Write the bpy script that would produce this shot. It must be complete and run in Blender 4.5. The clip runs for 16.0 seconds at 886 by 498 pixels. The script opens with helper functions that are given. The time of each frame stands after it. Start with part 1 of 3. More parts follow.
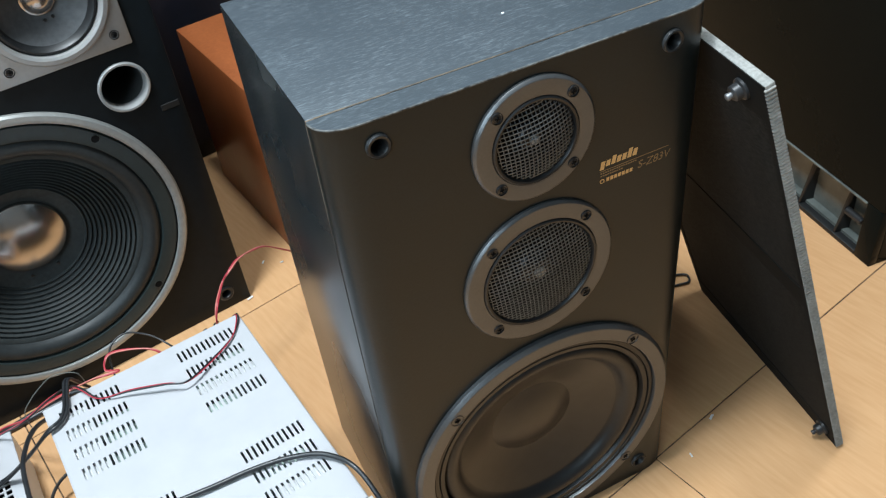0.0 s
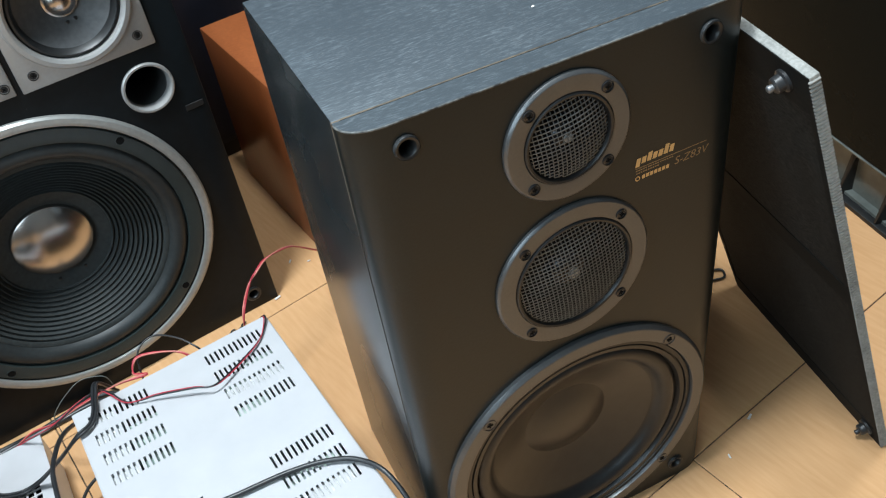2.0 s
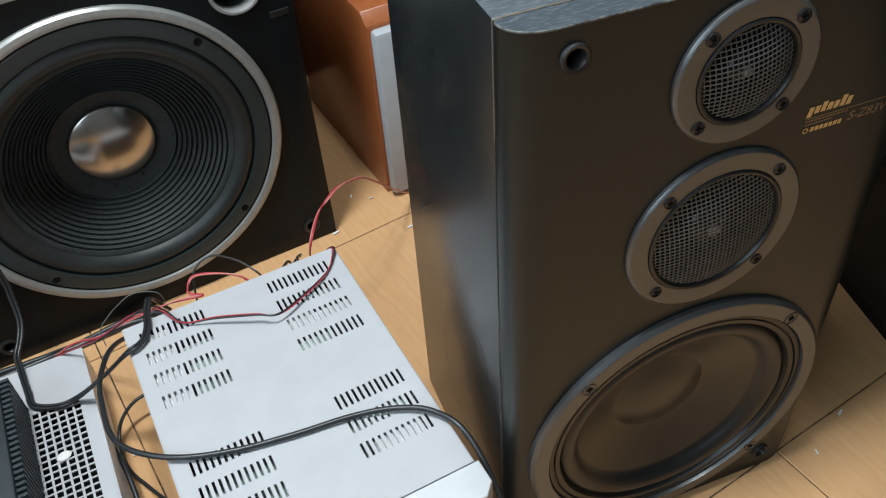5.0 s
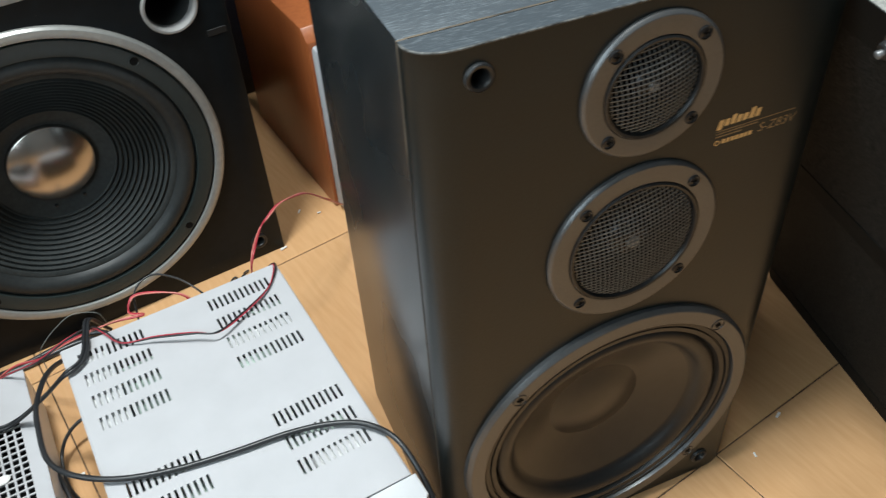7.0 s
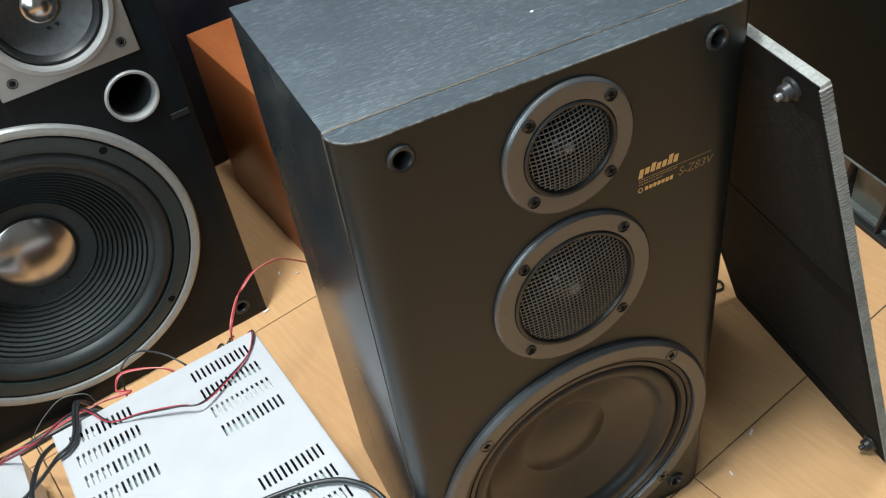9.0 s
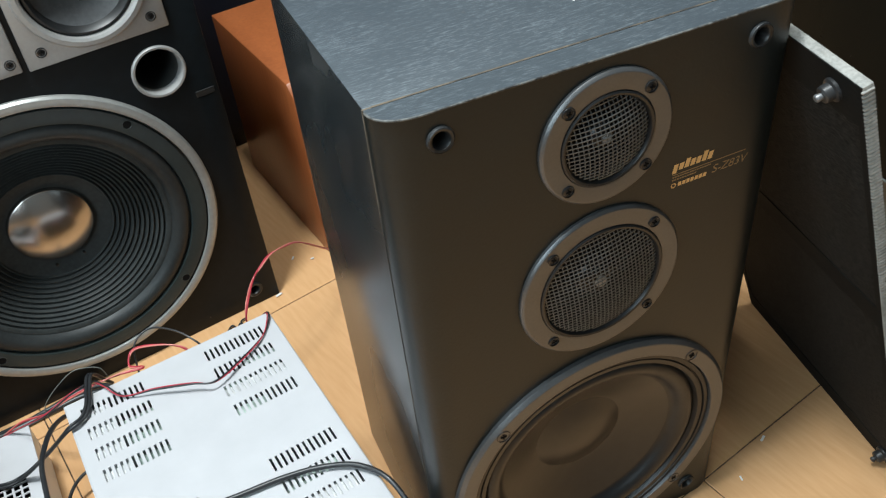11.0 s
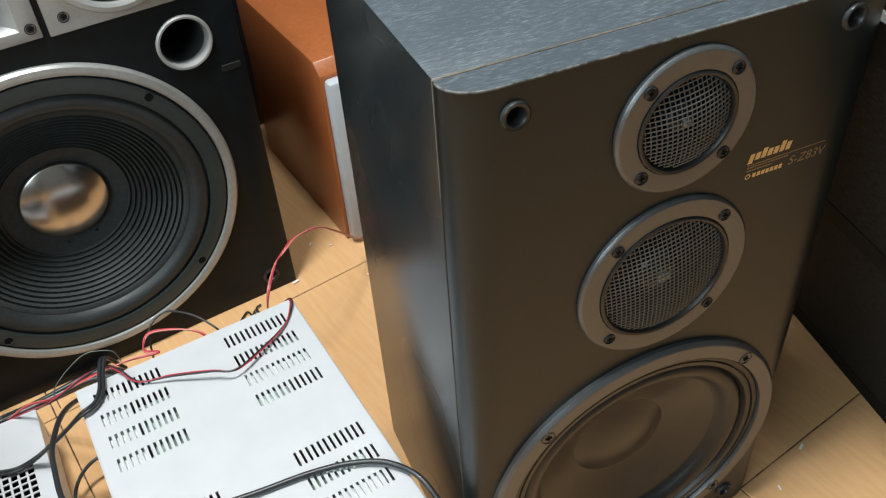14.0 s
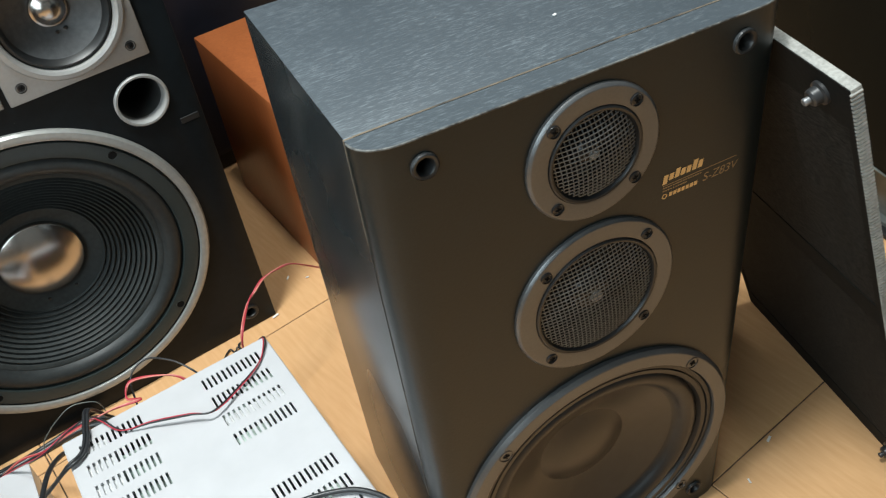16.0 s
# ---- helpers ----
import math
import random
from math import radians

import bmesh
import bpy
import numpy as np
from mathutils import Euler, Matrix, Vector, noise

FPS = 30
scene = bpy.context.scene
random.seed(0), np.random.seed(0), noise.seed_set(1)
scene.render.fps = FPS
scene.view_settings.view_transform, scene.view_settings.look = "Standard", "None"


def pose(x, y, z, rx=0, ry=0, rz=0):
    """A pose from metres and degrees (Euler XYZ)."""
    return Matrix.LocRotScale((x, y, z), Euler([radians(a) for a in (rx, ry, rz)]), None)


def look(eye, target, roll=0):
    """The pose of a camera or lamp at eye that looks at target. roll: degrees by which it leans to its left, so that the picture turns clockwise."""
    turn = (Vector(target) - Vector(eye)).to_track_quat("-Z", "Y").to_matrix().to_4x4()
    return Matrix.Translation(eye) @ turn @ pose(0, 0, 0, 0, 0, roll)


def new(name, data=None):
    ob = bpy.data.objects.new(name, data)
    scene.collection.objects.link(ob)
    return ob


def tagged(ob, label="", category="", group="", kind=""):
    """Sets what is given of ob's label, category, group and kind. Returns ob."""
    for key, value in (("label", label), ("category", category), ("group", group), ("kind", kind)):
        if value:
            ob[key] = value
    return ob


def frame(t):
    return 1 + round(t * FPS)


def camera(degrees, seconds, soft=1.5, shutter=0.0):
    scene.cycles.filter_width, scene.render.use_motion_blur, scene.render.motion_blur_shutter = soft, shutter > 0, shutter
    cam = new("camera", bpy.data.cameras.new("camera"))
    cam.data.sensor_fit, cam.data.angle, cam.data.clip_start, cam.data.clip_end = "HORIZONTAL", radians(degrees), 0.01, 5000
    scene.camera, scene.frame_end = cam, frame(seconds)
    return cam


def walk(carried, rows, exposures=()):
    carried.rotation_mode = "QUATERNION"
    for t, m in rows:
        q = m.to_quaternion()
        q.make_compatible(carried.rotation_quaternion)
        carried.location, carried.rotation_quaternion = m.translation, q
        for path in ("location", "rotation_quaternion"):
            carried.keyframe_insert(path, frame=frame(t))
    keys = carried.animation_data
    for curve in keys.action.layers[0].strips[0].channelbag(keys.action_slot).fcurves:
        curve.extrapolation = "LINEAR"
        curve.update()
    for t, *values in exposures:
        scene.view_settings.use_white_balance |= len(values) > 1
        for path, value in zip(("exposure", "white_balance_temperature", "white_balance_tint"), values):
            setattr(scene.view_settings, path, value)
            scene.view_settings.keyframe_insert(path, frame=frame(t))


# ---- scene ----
cam = camera(54.20, 16.0, soft=1.2, shutter=0.4)
PATH = [
    (0, (-0.2346, -0.4050, 0.7770), (0.0405, 0.2981, 0.1213), -7.68),
    (0.5, (-0.2324, -0.4031, 0.7784), (0.0242, 0.3076, 0.1234), -9.02),
    (1, (-0.2324, -0.3962, 0.7741), (0.0174, 0.3172, 0.1194), -9.51),
    (1.5, (-0.2229, -0.3721, 0.7596), (0.0286, 0.3379, 0.1018), -9.79),
    (2, (-0.2302, -0.3880, 0.7713), (0.0146, 0.3232, 0.1123), -9.91),
    (2.5, (-0.2324, -0.4000, 0.7752), (0.0121, 0.3216, 0.1275), -9.35),
    (3, (-0.2518, -0.3934, 0.7772), (-0.0319, 0.3387, 0.1325), -8.71),
    (3.5, (-0.2919, -0.3345, 0.7175), (-0.0735, 0.4032, 0.0788), -4.81),
    (4, (-0.2899, -0.3152, 0.7066), (-0.0717, 0.3982, 0.0408), -4.74),
    (4.2, (-0.2869, -0.3181, 0.7092), (-0.0703, 0.3815, 0.0282), -4.65),
    (6.5, (-0.2833, -0.3280, 0.7234), (-0.0629, 0.3601, 0.0320), -4.87),
    (7, (-0.2564, -0.3386, 0.7250), (-0.0072, 0.3487, 0.0427), -4.19),
    (7.5, (-0.2318, -0.3775, 0.7551), (0.0289, 0.3220, 0.0896), -6.52),
    (8, (-0.2306, -0.3678, 0.7572), (0.0360, 0.3386, 0.1015), -7.74),
    (8.5, (-0.2274, -0.3704, 0.7613), (0.0348, 0.3404, 0.1086), -8.87),
    (9, (-0.2258, -0.3663, 0.7596), (0.0328, 0.3444, 0.1054), -9.41),
    (11.3, (-0.2539, -0.3600, 0.7493), (-0.0013, 0.3527, 0.0948), -6.28),
    (11.5, (-0.2640, -0.3481, 0.7439), (-0.0138, 0.3658, 0.0899), -5.93),
    (12, (-0.2874, -0.3242, 0.7278), (-0.0265, 0.3870, 0.0750), -3.96),
    (12.5, (-0.2856, -0.3252, 0.7258), (-0.0323, 0.3771, 0.0605), -3.60),
    (13, (-0.2769, -0.3244, 0.7272), (-0.0238, 0.3741, 0.0578), -3.80),
    (13.5, (-0.2716, -0.3191, 0.7261), (-0.0134, 0.3791, 0.0584), -4.40),
    (14, (-0.2712, -0.3221, 0.7271), (-0.0094, 0.3819, 0.0669), -4.48),
    (14.5, (-0.2676, -0.3237, 0.7284), (-0.0014, 0.3867, 0.0769), -4.61),
    (15, (-0.2452, -0.3357, 0.7328), (0.0279, 0.3740, 0.0834), -4.74),
    (15.5, (-0.2210, -0.3575, 0.7576), (0.0412, 0.3543, 0.1060), -8.90),
    (16, (-0.2326, -0.3507, 0.7576), (0.0255, 0.3608, 0.1040), -9.57),
]
EXPOSURES = [
    (0.0, 0.46, 6080, 9), (1.5, 0.46, 6120, 9), (2.5, 0.43, 6200, 9), (3.0, 0.35, 6250, 9), (3.5, 0.12, 6320, 10),
    (4.0, 0.06, 6350, 10), (6.5, 0.11, 6500, 11), (7.0, 0.25, 6600, 10), (7.5, 0.42, 6650, 9), (8.0, 0.48, 6550, 9),
    (9.0, 0.50, 6450, 9), (11.5, 0.29, 6480, 9), (12.0, 0.18, 6520, 10), (12.5, 0.14, 6560, 10), (13.0, 0.20, 6580, 10), (13.5, 0.34, 6640, 10),
    (14.5, 0.42, 6780, 10), (15.0, 0.44, 6780, 10), (15.5, 0.47, 6720, 9), (16.0, 0.46, 6700, 9)]
walk(cam, [(t, look(eye, target, roll)) for t, eye, target, roll in PATH], exposures=EXPOSURES)

# ---- world and light ----
U = 0.105  # metres in one unit of the plan

world = bpy.data.worlds.new("world")
scene.world = world
world.use_nodes = True
world.node_tree.nodes["Background"].inputs[0].default_value = (0.55, 0.65, 0.8, 1)
world.node_tree.nodes["Background"].inputs[1].default_value = 0.03

for spot, watts, wide in (((-5.6, 0.3), 54, 0.36), ((0.2, 2.0), 15, 0.22)):
    ceiling_lamp = bpy.data.lights.new("ceiling_lamp", "AREA")
    ceiling_lamp.shape, ceiling_lamp.size = "DISK", wide
    ceiling_lamp.energy, ceiling_lamp.color = watts, (0.91, 0.985, 1.0)
    lamp = new("ceiling_lamp", ceiling_lamp)
    lamp.matrix_world = pose(spot[0] * U, spot[1] * U, 24.2 * U)

# daylight in the opening of the window
day_light = bpy.data.lights.new("day_light", "AREA")
day_light.shape, day_light.size, day_light.size_y = "RECTANGLE", 1.3, 1.2
day_light.energy, day_light.color = 20, (0.72, 0.90, 1.0)
day = new("day_light", day_light)
day.matrix_world = pose(0, 0, 0, 0, 0, 12.3) @ pose(-13.2 * U, -3.6 * U, 13.0 * U, 0, -90, 0)

# ---- materials ----
def material(name, color, rough=0.5, metal=0.0, vary=0.25, grain=60.0, bump=0.0, stretch=(1, 1, 1), second=None, clear=0.0, spread=0.0, shine=0.5, patch=0.5, ramp_at=(0.36, 0.66), specks=0.0):
    """A surface with large stains and fine grain, both at real size."""
    m = bpy.data.materials.new(name)
    m.use_nodes = True
    n, l = m.node_tree.nodes, m.node_tree.links
    s = n["Principled BSDF"]
    co = n.new("ShaderNodeTexCoord")
    mp = n.new("ShaderNodeMapping")
    mp.inputs["Scale"].default_value = stretch
    l.new(co.outputs["Object"], mp.inputs["Vector"])
    fine, large = n.new("ShaderNodeTexNoise"), n.new("ShaderNodeTexNoise")
    fine.inputs["Scale"].default_value, fine.inputs["Detail"].default_value = grain, 6
    large.inputs["Scale"].default_value, large.inputs["Detail"].default_value = grain / 14, 4
    l.new(mp.outputs[0], fine.inputs["Vector"]), l.new(co.outputs["Object"], large.inputs["Vector"])
    half = n.new("ShaderNodeMix")
    half.inputs["Factor"].default_value = patch
    l.new(fine.outputs["Fac"], half.inputs[2]), l.new(large.outputs["Fac"], half.inputs[3])
    ramp = n.new("ShaderNodeValToRGB")
    ramp.color_ramp.elements[0].position, ramp.color_ramp.elements[1].position = ramp_at
    l.new(half.outputs[0], ramp.inputs["Fac"])
    low = second or tuple(c * (1 - vary) for c in color)
    high = tuple(min(1, c * (1 + vary)) for c in color) if not second else color
    ramp.color_ramp.elements[0].color, ramp.color_ramp.elements[1].color = (*low, 1), (*high, 1)
    tone = ramp.outputs["Color"]
    if spread:
        info, hsv, rng = n.new("ShaderNodeObjectInfo"), n.new("ShaderNodeHueSaturation"), n.new("ShaderNodeMapRange")
        rng.inputs["To Min"].default_value, rng.inputs["To Max"].default_value = 1 - spread, 1 + spread
        l.new(info.outputs["Random"], rng.inputs["Value"]), l.new(rng.outputs[0], hsv.inputs["Value"]), l.new(tone, hsv.inputs["Color"])
        tone = hsv.outputs["Color"]
    if specks:
        dust, pick, over = n.new("ShaderNodeTexNoise"), n.new("ShaderNodeValToRGB"), n.new("ShaderNodeMix")
        dust.inputs["Scale"].default_value, dust.inputs["Detail"].default_value = 330, 1.5
        l.new(co.outputs["Object"], dust.inputs["Vector"]), l.new(dust.outputs["Fac"], pick.inputs["Fac"])
        pick.color_ramp.elements[0].position, pick.color_ramp.elements[1].position = 0.80 - specks, 0.83 - specks
        over.data_type = "RGBA"
        over.inputs[7].default_value = (0.16, 0.16, 0.155, 1)
        l.new(pick.outputs["Color"], over.inputs["Factor"]), l.new(tone, over.inputs[6])
        tone = over.outputs[2]
    l.new(tone, s.inputs["Base Color"])
    s.inputs["Metallic"].default_value = metal
    rr = n.new("ShaderNodeMapRange")
    rr.inputs["To Min"].default_value, rr.inputs["To Max"].default_value = max(0.03, rough * 0.8), min(1, rough * 1.2)
    l.new(large.outputs["Fac"], rr.inputs["Value"]), l.new(rr.outputs[0], s.inputs["Roughness"])
    s.inputs["Specular IOR Level"].default_value = shine
    s.inputs["Coat Weight"].default_value, s.inputs["Coat Roughness"].default_value = clear, 0.12
    if bump:
        b = n.new("ShaderNodeBump")
        b.inputs["Strength"].default_value, b.inputs["Distance"].default_value = bump, 0.001
        l.new(fine.outputs["Fac"], b.inputs["Height"]), l.new(b.outputs[0], s.inputs["Normal"])
    return m


# one black veneer twice: sheen on top and shade on sides put into colour
VINYL_LIT = material("black_vinyl_lit_top", (0.138, 0.160, 0.176), 0.36, vary=0.5, grain=250, bump=0.15, stretch=(0.7, 6, 6), second=(0.052, 0.063, 0.073), patch=0.2, ramp_at=(0.52, 0.72), specks=0.01)
VINYL_SHADED = material("black_vinyl_shaded_side", (0.012, 0.016, 0.0185), 0.28, vary=0.4, grain=40, bump=0.05, stretch=(9, 9, 1), specks=0.02, shine=1.0)
BAFFLE = material("black_baffle_film", (0.0066, 0.0100, 0.0102), 0.36, vary=0.2, grain=420, bump=0.10, shine=0.40, specks=-0.015)
MDF = material("raw_fibreboard", (0.125, 0.098, 0.070), 0.8, vary=0.4, grain=180, bump=0.3, second=(0.035, 0.031, 0.027), patch=0.75, ramp_at=(0.44, 0.56))
WORN = material("worn_vinyl_edge", (0.125, 0.128, 0.122), 0.6, grain=240, bump=0.2, second=(0.02, 0.02, 0.02), patch=0.4, ramp_at=(0.42, 0.60))
RING = material("grey_satin_ring", (0.122, 0.125, 0.128), 0.36, metal=0.7, vary=0.08, grain=500, bump=0.05)
MESH = material("dark_steel_mesh", (0.135, 0.146, 0.153), 0.36, metal=0.6, vary=0.2, grain=300)
DARK = material("black_rubber", (0.010, 0.0105, 0.011), 0.42, vary=0.3, grain=200, bump=0.1)
# near-black colour in place of the shade inside holes, slots and casings
HOLE_SHADE = material("black_hole_shade", (0.005, 0.005, 0.005), 0.8, vary=0.2, grain=50, shine=0.1)
DOME = material("tweeter_dome", (0.018, 0.018, 0.02), 0.15, metal=0.3, vary=0.2, grain=120)
CONE = material("brown_grey_cone", (0.022, 0.0195, 0.017), 0.30, vary=0.2, grain=90, bump=0.1)
STEEL = material("grey_screw", (0.065, 0.065, 0.067), 0.34, metal=0.8, vary=0.2, grain=300)
SCREW = material("black_screw", (0.05, 0.05, 0.052), 0.32, metal=0.8, vary=0.2, grain=300)
GOLD = material("gold_print", (0.62, 0.43, 0.19), 0.4, metal=0.3, vary=0.1, grain=300)
GOLD_DIM = material("dull_gold_print", (0.26, 0.185, 0.095), 0.45, metal=0.2, vary=0.2, grain=400)
SILVER = material("silver_paint", (0.335, 0.33, 0.322), 0.38, metal=0.3, vary=0.06, grain=300, bump=0.04)
PALE = material("pale_inner_metal", (0.62, 0.63, 0.63), 0.5, vary=0.35, grain=120)
SILVER_DK = material("dull_silver_ring", (0.36, 0.36, 0.345), 0.36, metal=0.5, vary=0.1, grain=200)
SURROUND = material("grey_black_rubber", (0.022, 0.025, 0.0255), 0.48, vary=0.25, grain=200, bump=0.1, shine=0.35)
GASKET = material("dark_green_grey_gasket", (0.021, 0.029, 0.029), 0.36, vary=0.15, grain=200, bump=0.08)
PAPER_CONE = material("black_paper_cone", (0.034, 0.038, 0.038), 0.55, vary=0.25, grain=220, bump=0.12, shine=0.15)
GREY_CONE = material("grey_paper_cone", (0.07, 0.072, 0.075), 0.45, vary=0.25, grain=220, bump=0.25)
CHROME = material("chrome_dust_cap", (0.54, 0.505, 0.475), 0.24, metal=1.0, vary=0.06, grain=120, bump=0.02)
BLACK_BOX = material("black_wood_cabinet", (0.0048, 0.0068, 0.0082), 0.42, vary=0.35, grain=90, bump=0.2, shine=0.18, specks=0.01)
WOOD = material("orange_wood_veneer", (0.39, 0.12, 0.038), 0.3, vary=0.3, grain=26, bump=0.08, stretch=(8, 8, 1), second=(0.28, 0.078, 0.025), clear=0.1)
CLOTH_GREY = material("silver_grey_front", (0.40, 0.41, 0.43), 0.55, vary=0.08, grain=600, bump=0.2)
PORT = material("dark_grey_port", (0.035, 0.037, 0.037), 0.5, vary=0.2, grain=120)
TILE = material("wood_tone_tile", (0.66, 0.388, 0.196), 0.22, vary=0.2, grain=22, bump=0.05, stretch=(9, 1, 1), second=(0.57, 0.318, 0.148), patch=0.5, spread=0.05)
GROUT = material("dark_grout", (0.20, 0.125, 0.07), 0.9, grain=70, bump=0.3, second=(0.035, 0.024, 0.016), patch=0.3, ramp_at=(0.47, 0.60))
WHITE = material("white_enamel", (0.448, 0.446, 0.460), 0.36, vary=0.05, grain=34, bump=0.04, specks=0.0)
WHITE_PL = material("white_plastic", (0.60, 0.605, 0.62), 0.28, vary=0.03, grain=60)
INNARDS = material("shaded_circuit", (0.36, 0.45, 0.40), 0.6, vary=0.8, grain=60)
GREY_PL = material("dark_grey_heatsink", (0.05, 0.06, 0.066), 0.42, metal=0.4, vary=0.12, grain=80)
GRILLE_CLOTH = material("grey_ribbed_cloth", (0.275, 0.27, 0.25), 0.85, vary=0.3, grain=420, bump=0.6)
GRILLE_BACK = material("black_grille_board", (0.005, 0.0053, 0.005), 0.8, vary=0.3, grain=260, bump=0.2, shine=0.2)
CLOTH_BACK = material("dark_ribbed_cloth", (0.026, 0.026, 0.024), 0.85, second=(0.003, 0.003, 0.003), grain=260, bump=0.8, stretch=(0.6, 5, 1), shine=0.2, patch=0.12, ramp_at=(0.44, 0.60))
GLOSS = material("black_gloss_panel", (0.0062, 0.0082, 0.0068), 0.16, grain=9, bump=0.9, shine=0.06, second=(0.0036, 0.0054, 0.0054), specks=0.01)
SMOKED = material("smoky_grey_plastic", (0.13, 0.145, 0.135), 0.3, vary=0.45, grain=40)
NAVY = material("dark_navy_laminate", (0.010, 0.012, 0.022), 0.5, vary=0.3, grain=30, bump=0.1)
# walls and ceiling stay out of view; toned down to cut bounced light
WALL = material("low_bounce_wall_paint", (0.125, 0.13, 0.13), 0.7, vary=0.06, grain=25, bump=0.1)
CEIL = material("low_bounce_ceiling_paint", (0.50, 0.50, 0.49), 0.8, vary=0.03, grain=25, bump=0.1)
CABLE = material("black_cable", (0.018, 0.019, 0.021), 0.38, vary=0.2, grain=150)
RED = material("red_wire", (0.42, 0.03, 0.05), 0.35, vary=0.15, grain=150)
PINK = material("pale_red_wire", (0.55, 0.17, 0.14), 0.35, vary=0.15, grain=150)
BRASS = material("steel_pin", (0.20, 0.205, 0.21), 0.42, metal=0.5, vary=0.1, grain=100)
PEG = material("dark_grey_plastic", (0.022, 0.0225, 0.0235), 0.4, vary=0.2, grain=100)
SCRAP = material("white_paper_scrap", (0.75, 0.74, 0.72), 0.8, vary=0.1, grain=100)


# ---- builders (all in plan units) ----
def part(name, bm, mat, parent=None, label="", smooth=35):
    me = bpy.data.meshes.new(name)
    bmesh.ops.scale(bm, vec=(U, U, U), verts=bm.verts)
    bm.normal_update()
    bm.to_mesh(me)
    bm.free()
    if smooth:
        me.shade_smooth()
        me.set_sharp_from_angle(angle=radians(smooth))
    me.materials.append(mat)
    ob = new(name, me)
    ob.parent = parent
    if label:
        ob["label"] = label
    return ob


def thing(name, place, rz, label, category, group=""):
    ob = new(name)
    ob.empty_display_size = 0.02
    ob.matrix_world = pose(place[0] * U, place[1] * U, place[2] * U, 0, 0, rz)
    return tagged(ob, label, category, group)


def put(ob, x=0, y=0, z=0, rx=0, ry=0, rz=0):
    ob.matrix_basis = pose(x * U, y * U, z * U, rx, ry, rz)
    return ob


def box(x0, x1, y0, y1, z0, z1, bevel=0.0, seg=2, bm=None):
    out = bm or bmesh.new()
    made = bmesh.ops.create_cube(out, size=1)["verts"]
    for v in made:
        v.co = Vector(((x0 + x1) / 2 + v.co.x * (x1 - x0), (y0 + y1) / 2 + v.co.y * (y1 - y0), (z0 + z1) / 2 + v.co.z * (z1 - z0)))
    if bevel:
        edges = list({e for v in made for e in v.link_edges})
        bmesh.ops.bevel(out, geom=edges, offset=bevel, segments=seg, affect="EDGES", profile=0.5)
    return out


def lathe(profile, cx=0.0, cz=0.0, seg=64, cap_end=False, bm=None):
    """Turn (radius, depth) pairs round an axis that runs along y."""
    bm = bm or bmesh.new()
    rings = []
    for r, y in profile:
        if r < 1e-6:
            rings.append([bm.verts.new((cx, y, cz))])
        else:
            rings.append([bm.verts.new((cx + r * math.cos(2 * math.pi * k / seg), y, cz + r * math.sin(2 * math.pi * k / seg))) for k in range(seg)])
    for a, b in zip(rings, rings[1:]):
        for k in range(seg):
            j = (k + 1) % seg
            if len(a) == 1 and len(b) == 1:
                continue
            if len(b) == 1:
                bm.faces.new((a[k], a[j], b[0]))
            elif len(a) == 1:
                bm.faces.new((a[0], b[j], b[k]))
            else:
                bm.faces.new((a[k], a[j], b[j], b[k]))
    if cap_end and len(rings[-1]) > 1:
        bm.faces.new(rings[-1])
    bmesh.ops.recalc_face_normals(bm, faces=bm.faces)
    return bm


def prism(outline, z0, z1, bm=None):
    """Raise an outline in x and y to a solid."""
    bm = bm or bmesh.new()
    low = [bm.verts.new((x, y, z0)) for x, y in outline]
    top = [bm.verts.new((x, y, z1)) for x, y in outline]
    n = len(outline)
    for k in range(n):
        bm.faces.new((low[k], low[(k + 1) % n], top[(k + 1) % n], top[k]))
    bm.faces.new(low), bm.faces.new(top)
    bmesh.ops.recalc_face_normals(bm, faces=bm.faces)
    return bm


def smooth_line(points, steps=8):
    """A Catmull-Rom line through the points."""
    p = [Vector(q) for q in points]
    p = [2 * p[0] - p[1], *p, 2 * p[-1] - p[-2]]
    out = []
    for a, b, c, d in zip(p, p[1:], p[2:], p[3:]):
        for k in range(steps):
            t = k / steps
            out.append(0.5 * (2 * b + (c - a) * t + (2 * a - 5 * b + 4 * c - d) * t * t + (3 * b - a - 3 * c + d) * t**3))
    return [*out, p[-2]]


def tube(line, r, sides=8, bm=None, close=True):
    bm = bm or bmesh.new()
    rings, side = [], None
    for k, q in enumerate(line):
        along = (line[min(k + 1, len(line) - 1)] - line[max(k - 1, 0)]).normalized()
        if side is None:
            side = along.orthogonal().normalized()
        side = (side - along * side.dot(along)).normalized()
        up = along.cross(side)
        rings.append([bm.verts.new(q + r * (math.cos(2 * math.pi * i / sides) * side + math.sin(2 * math.pi * i / sides) * up)) for i in range(sides)])
    for a, b in zip(rings, rings[1:]):
        for i in range(sides):
            bm.faces.new((a[i], a[(i + 1) % sides], b[(i + 1) % sides], b[i]))
    if close:
        bm.faces.new(rings[0][::-1]), bm.faces.new(rings[-1])
    return bm


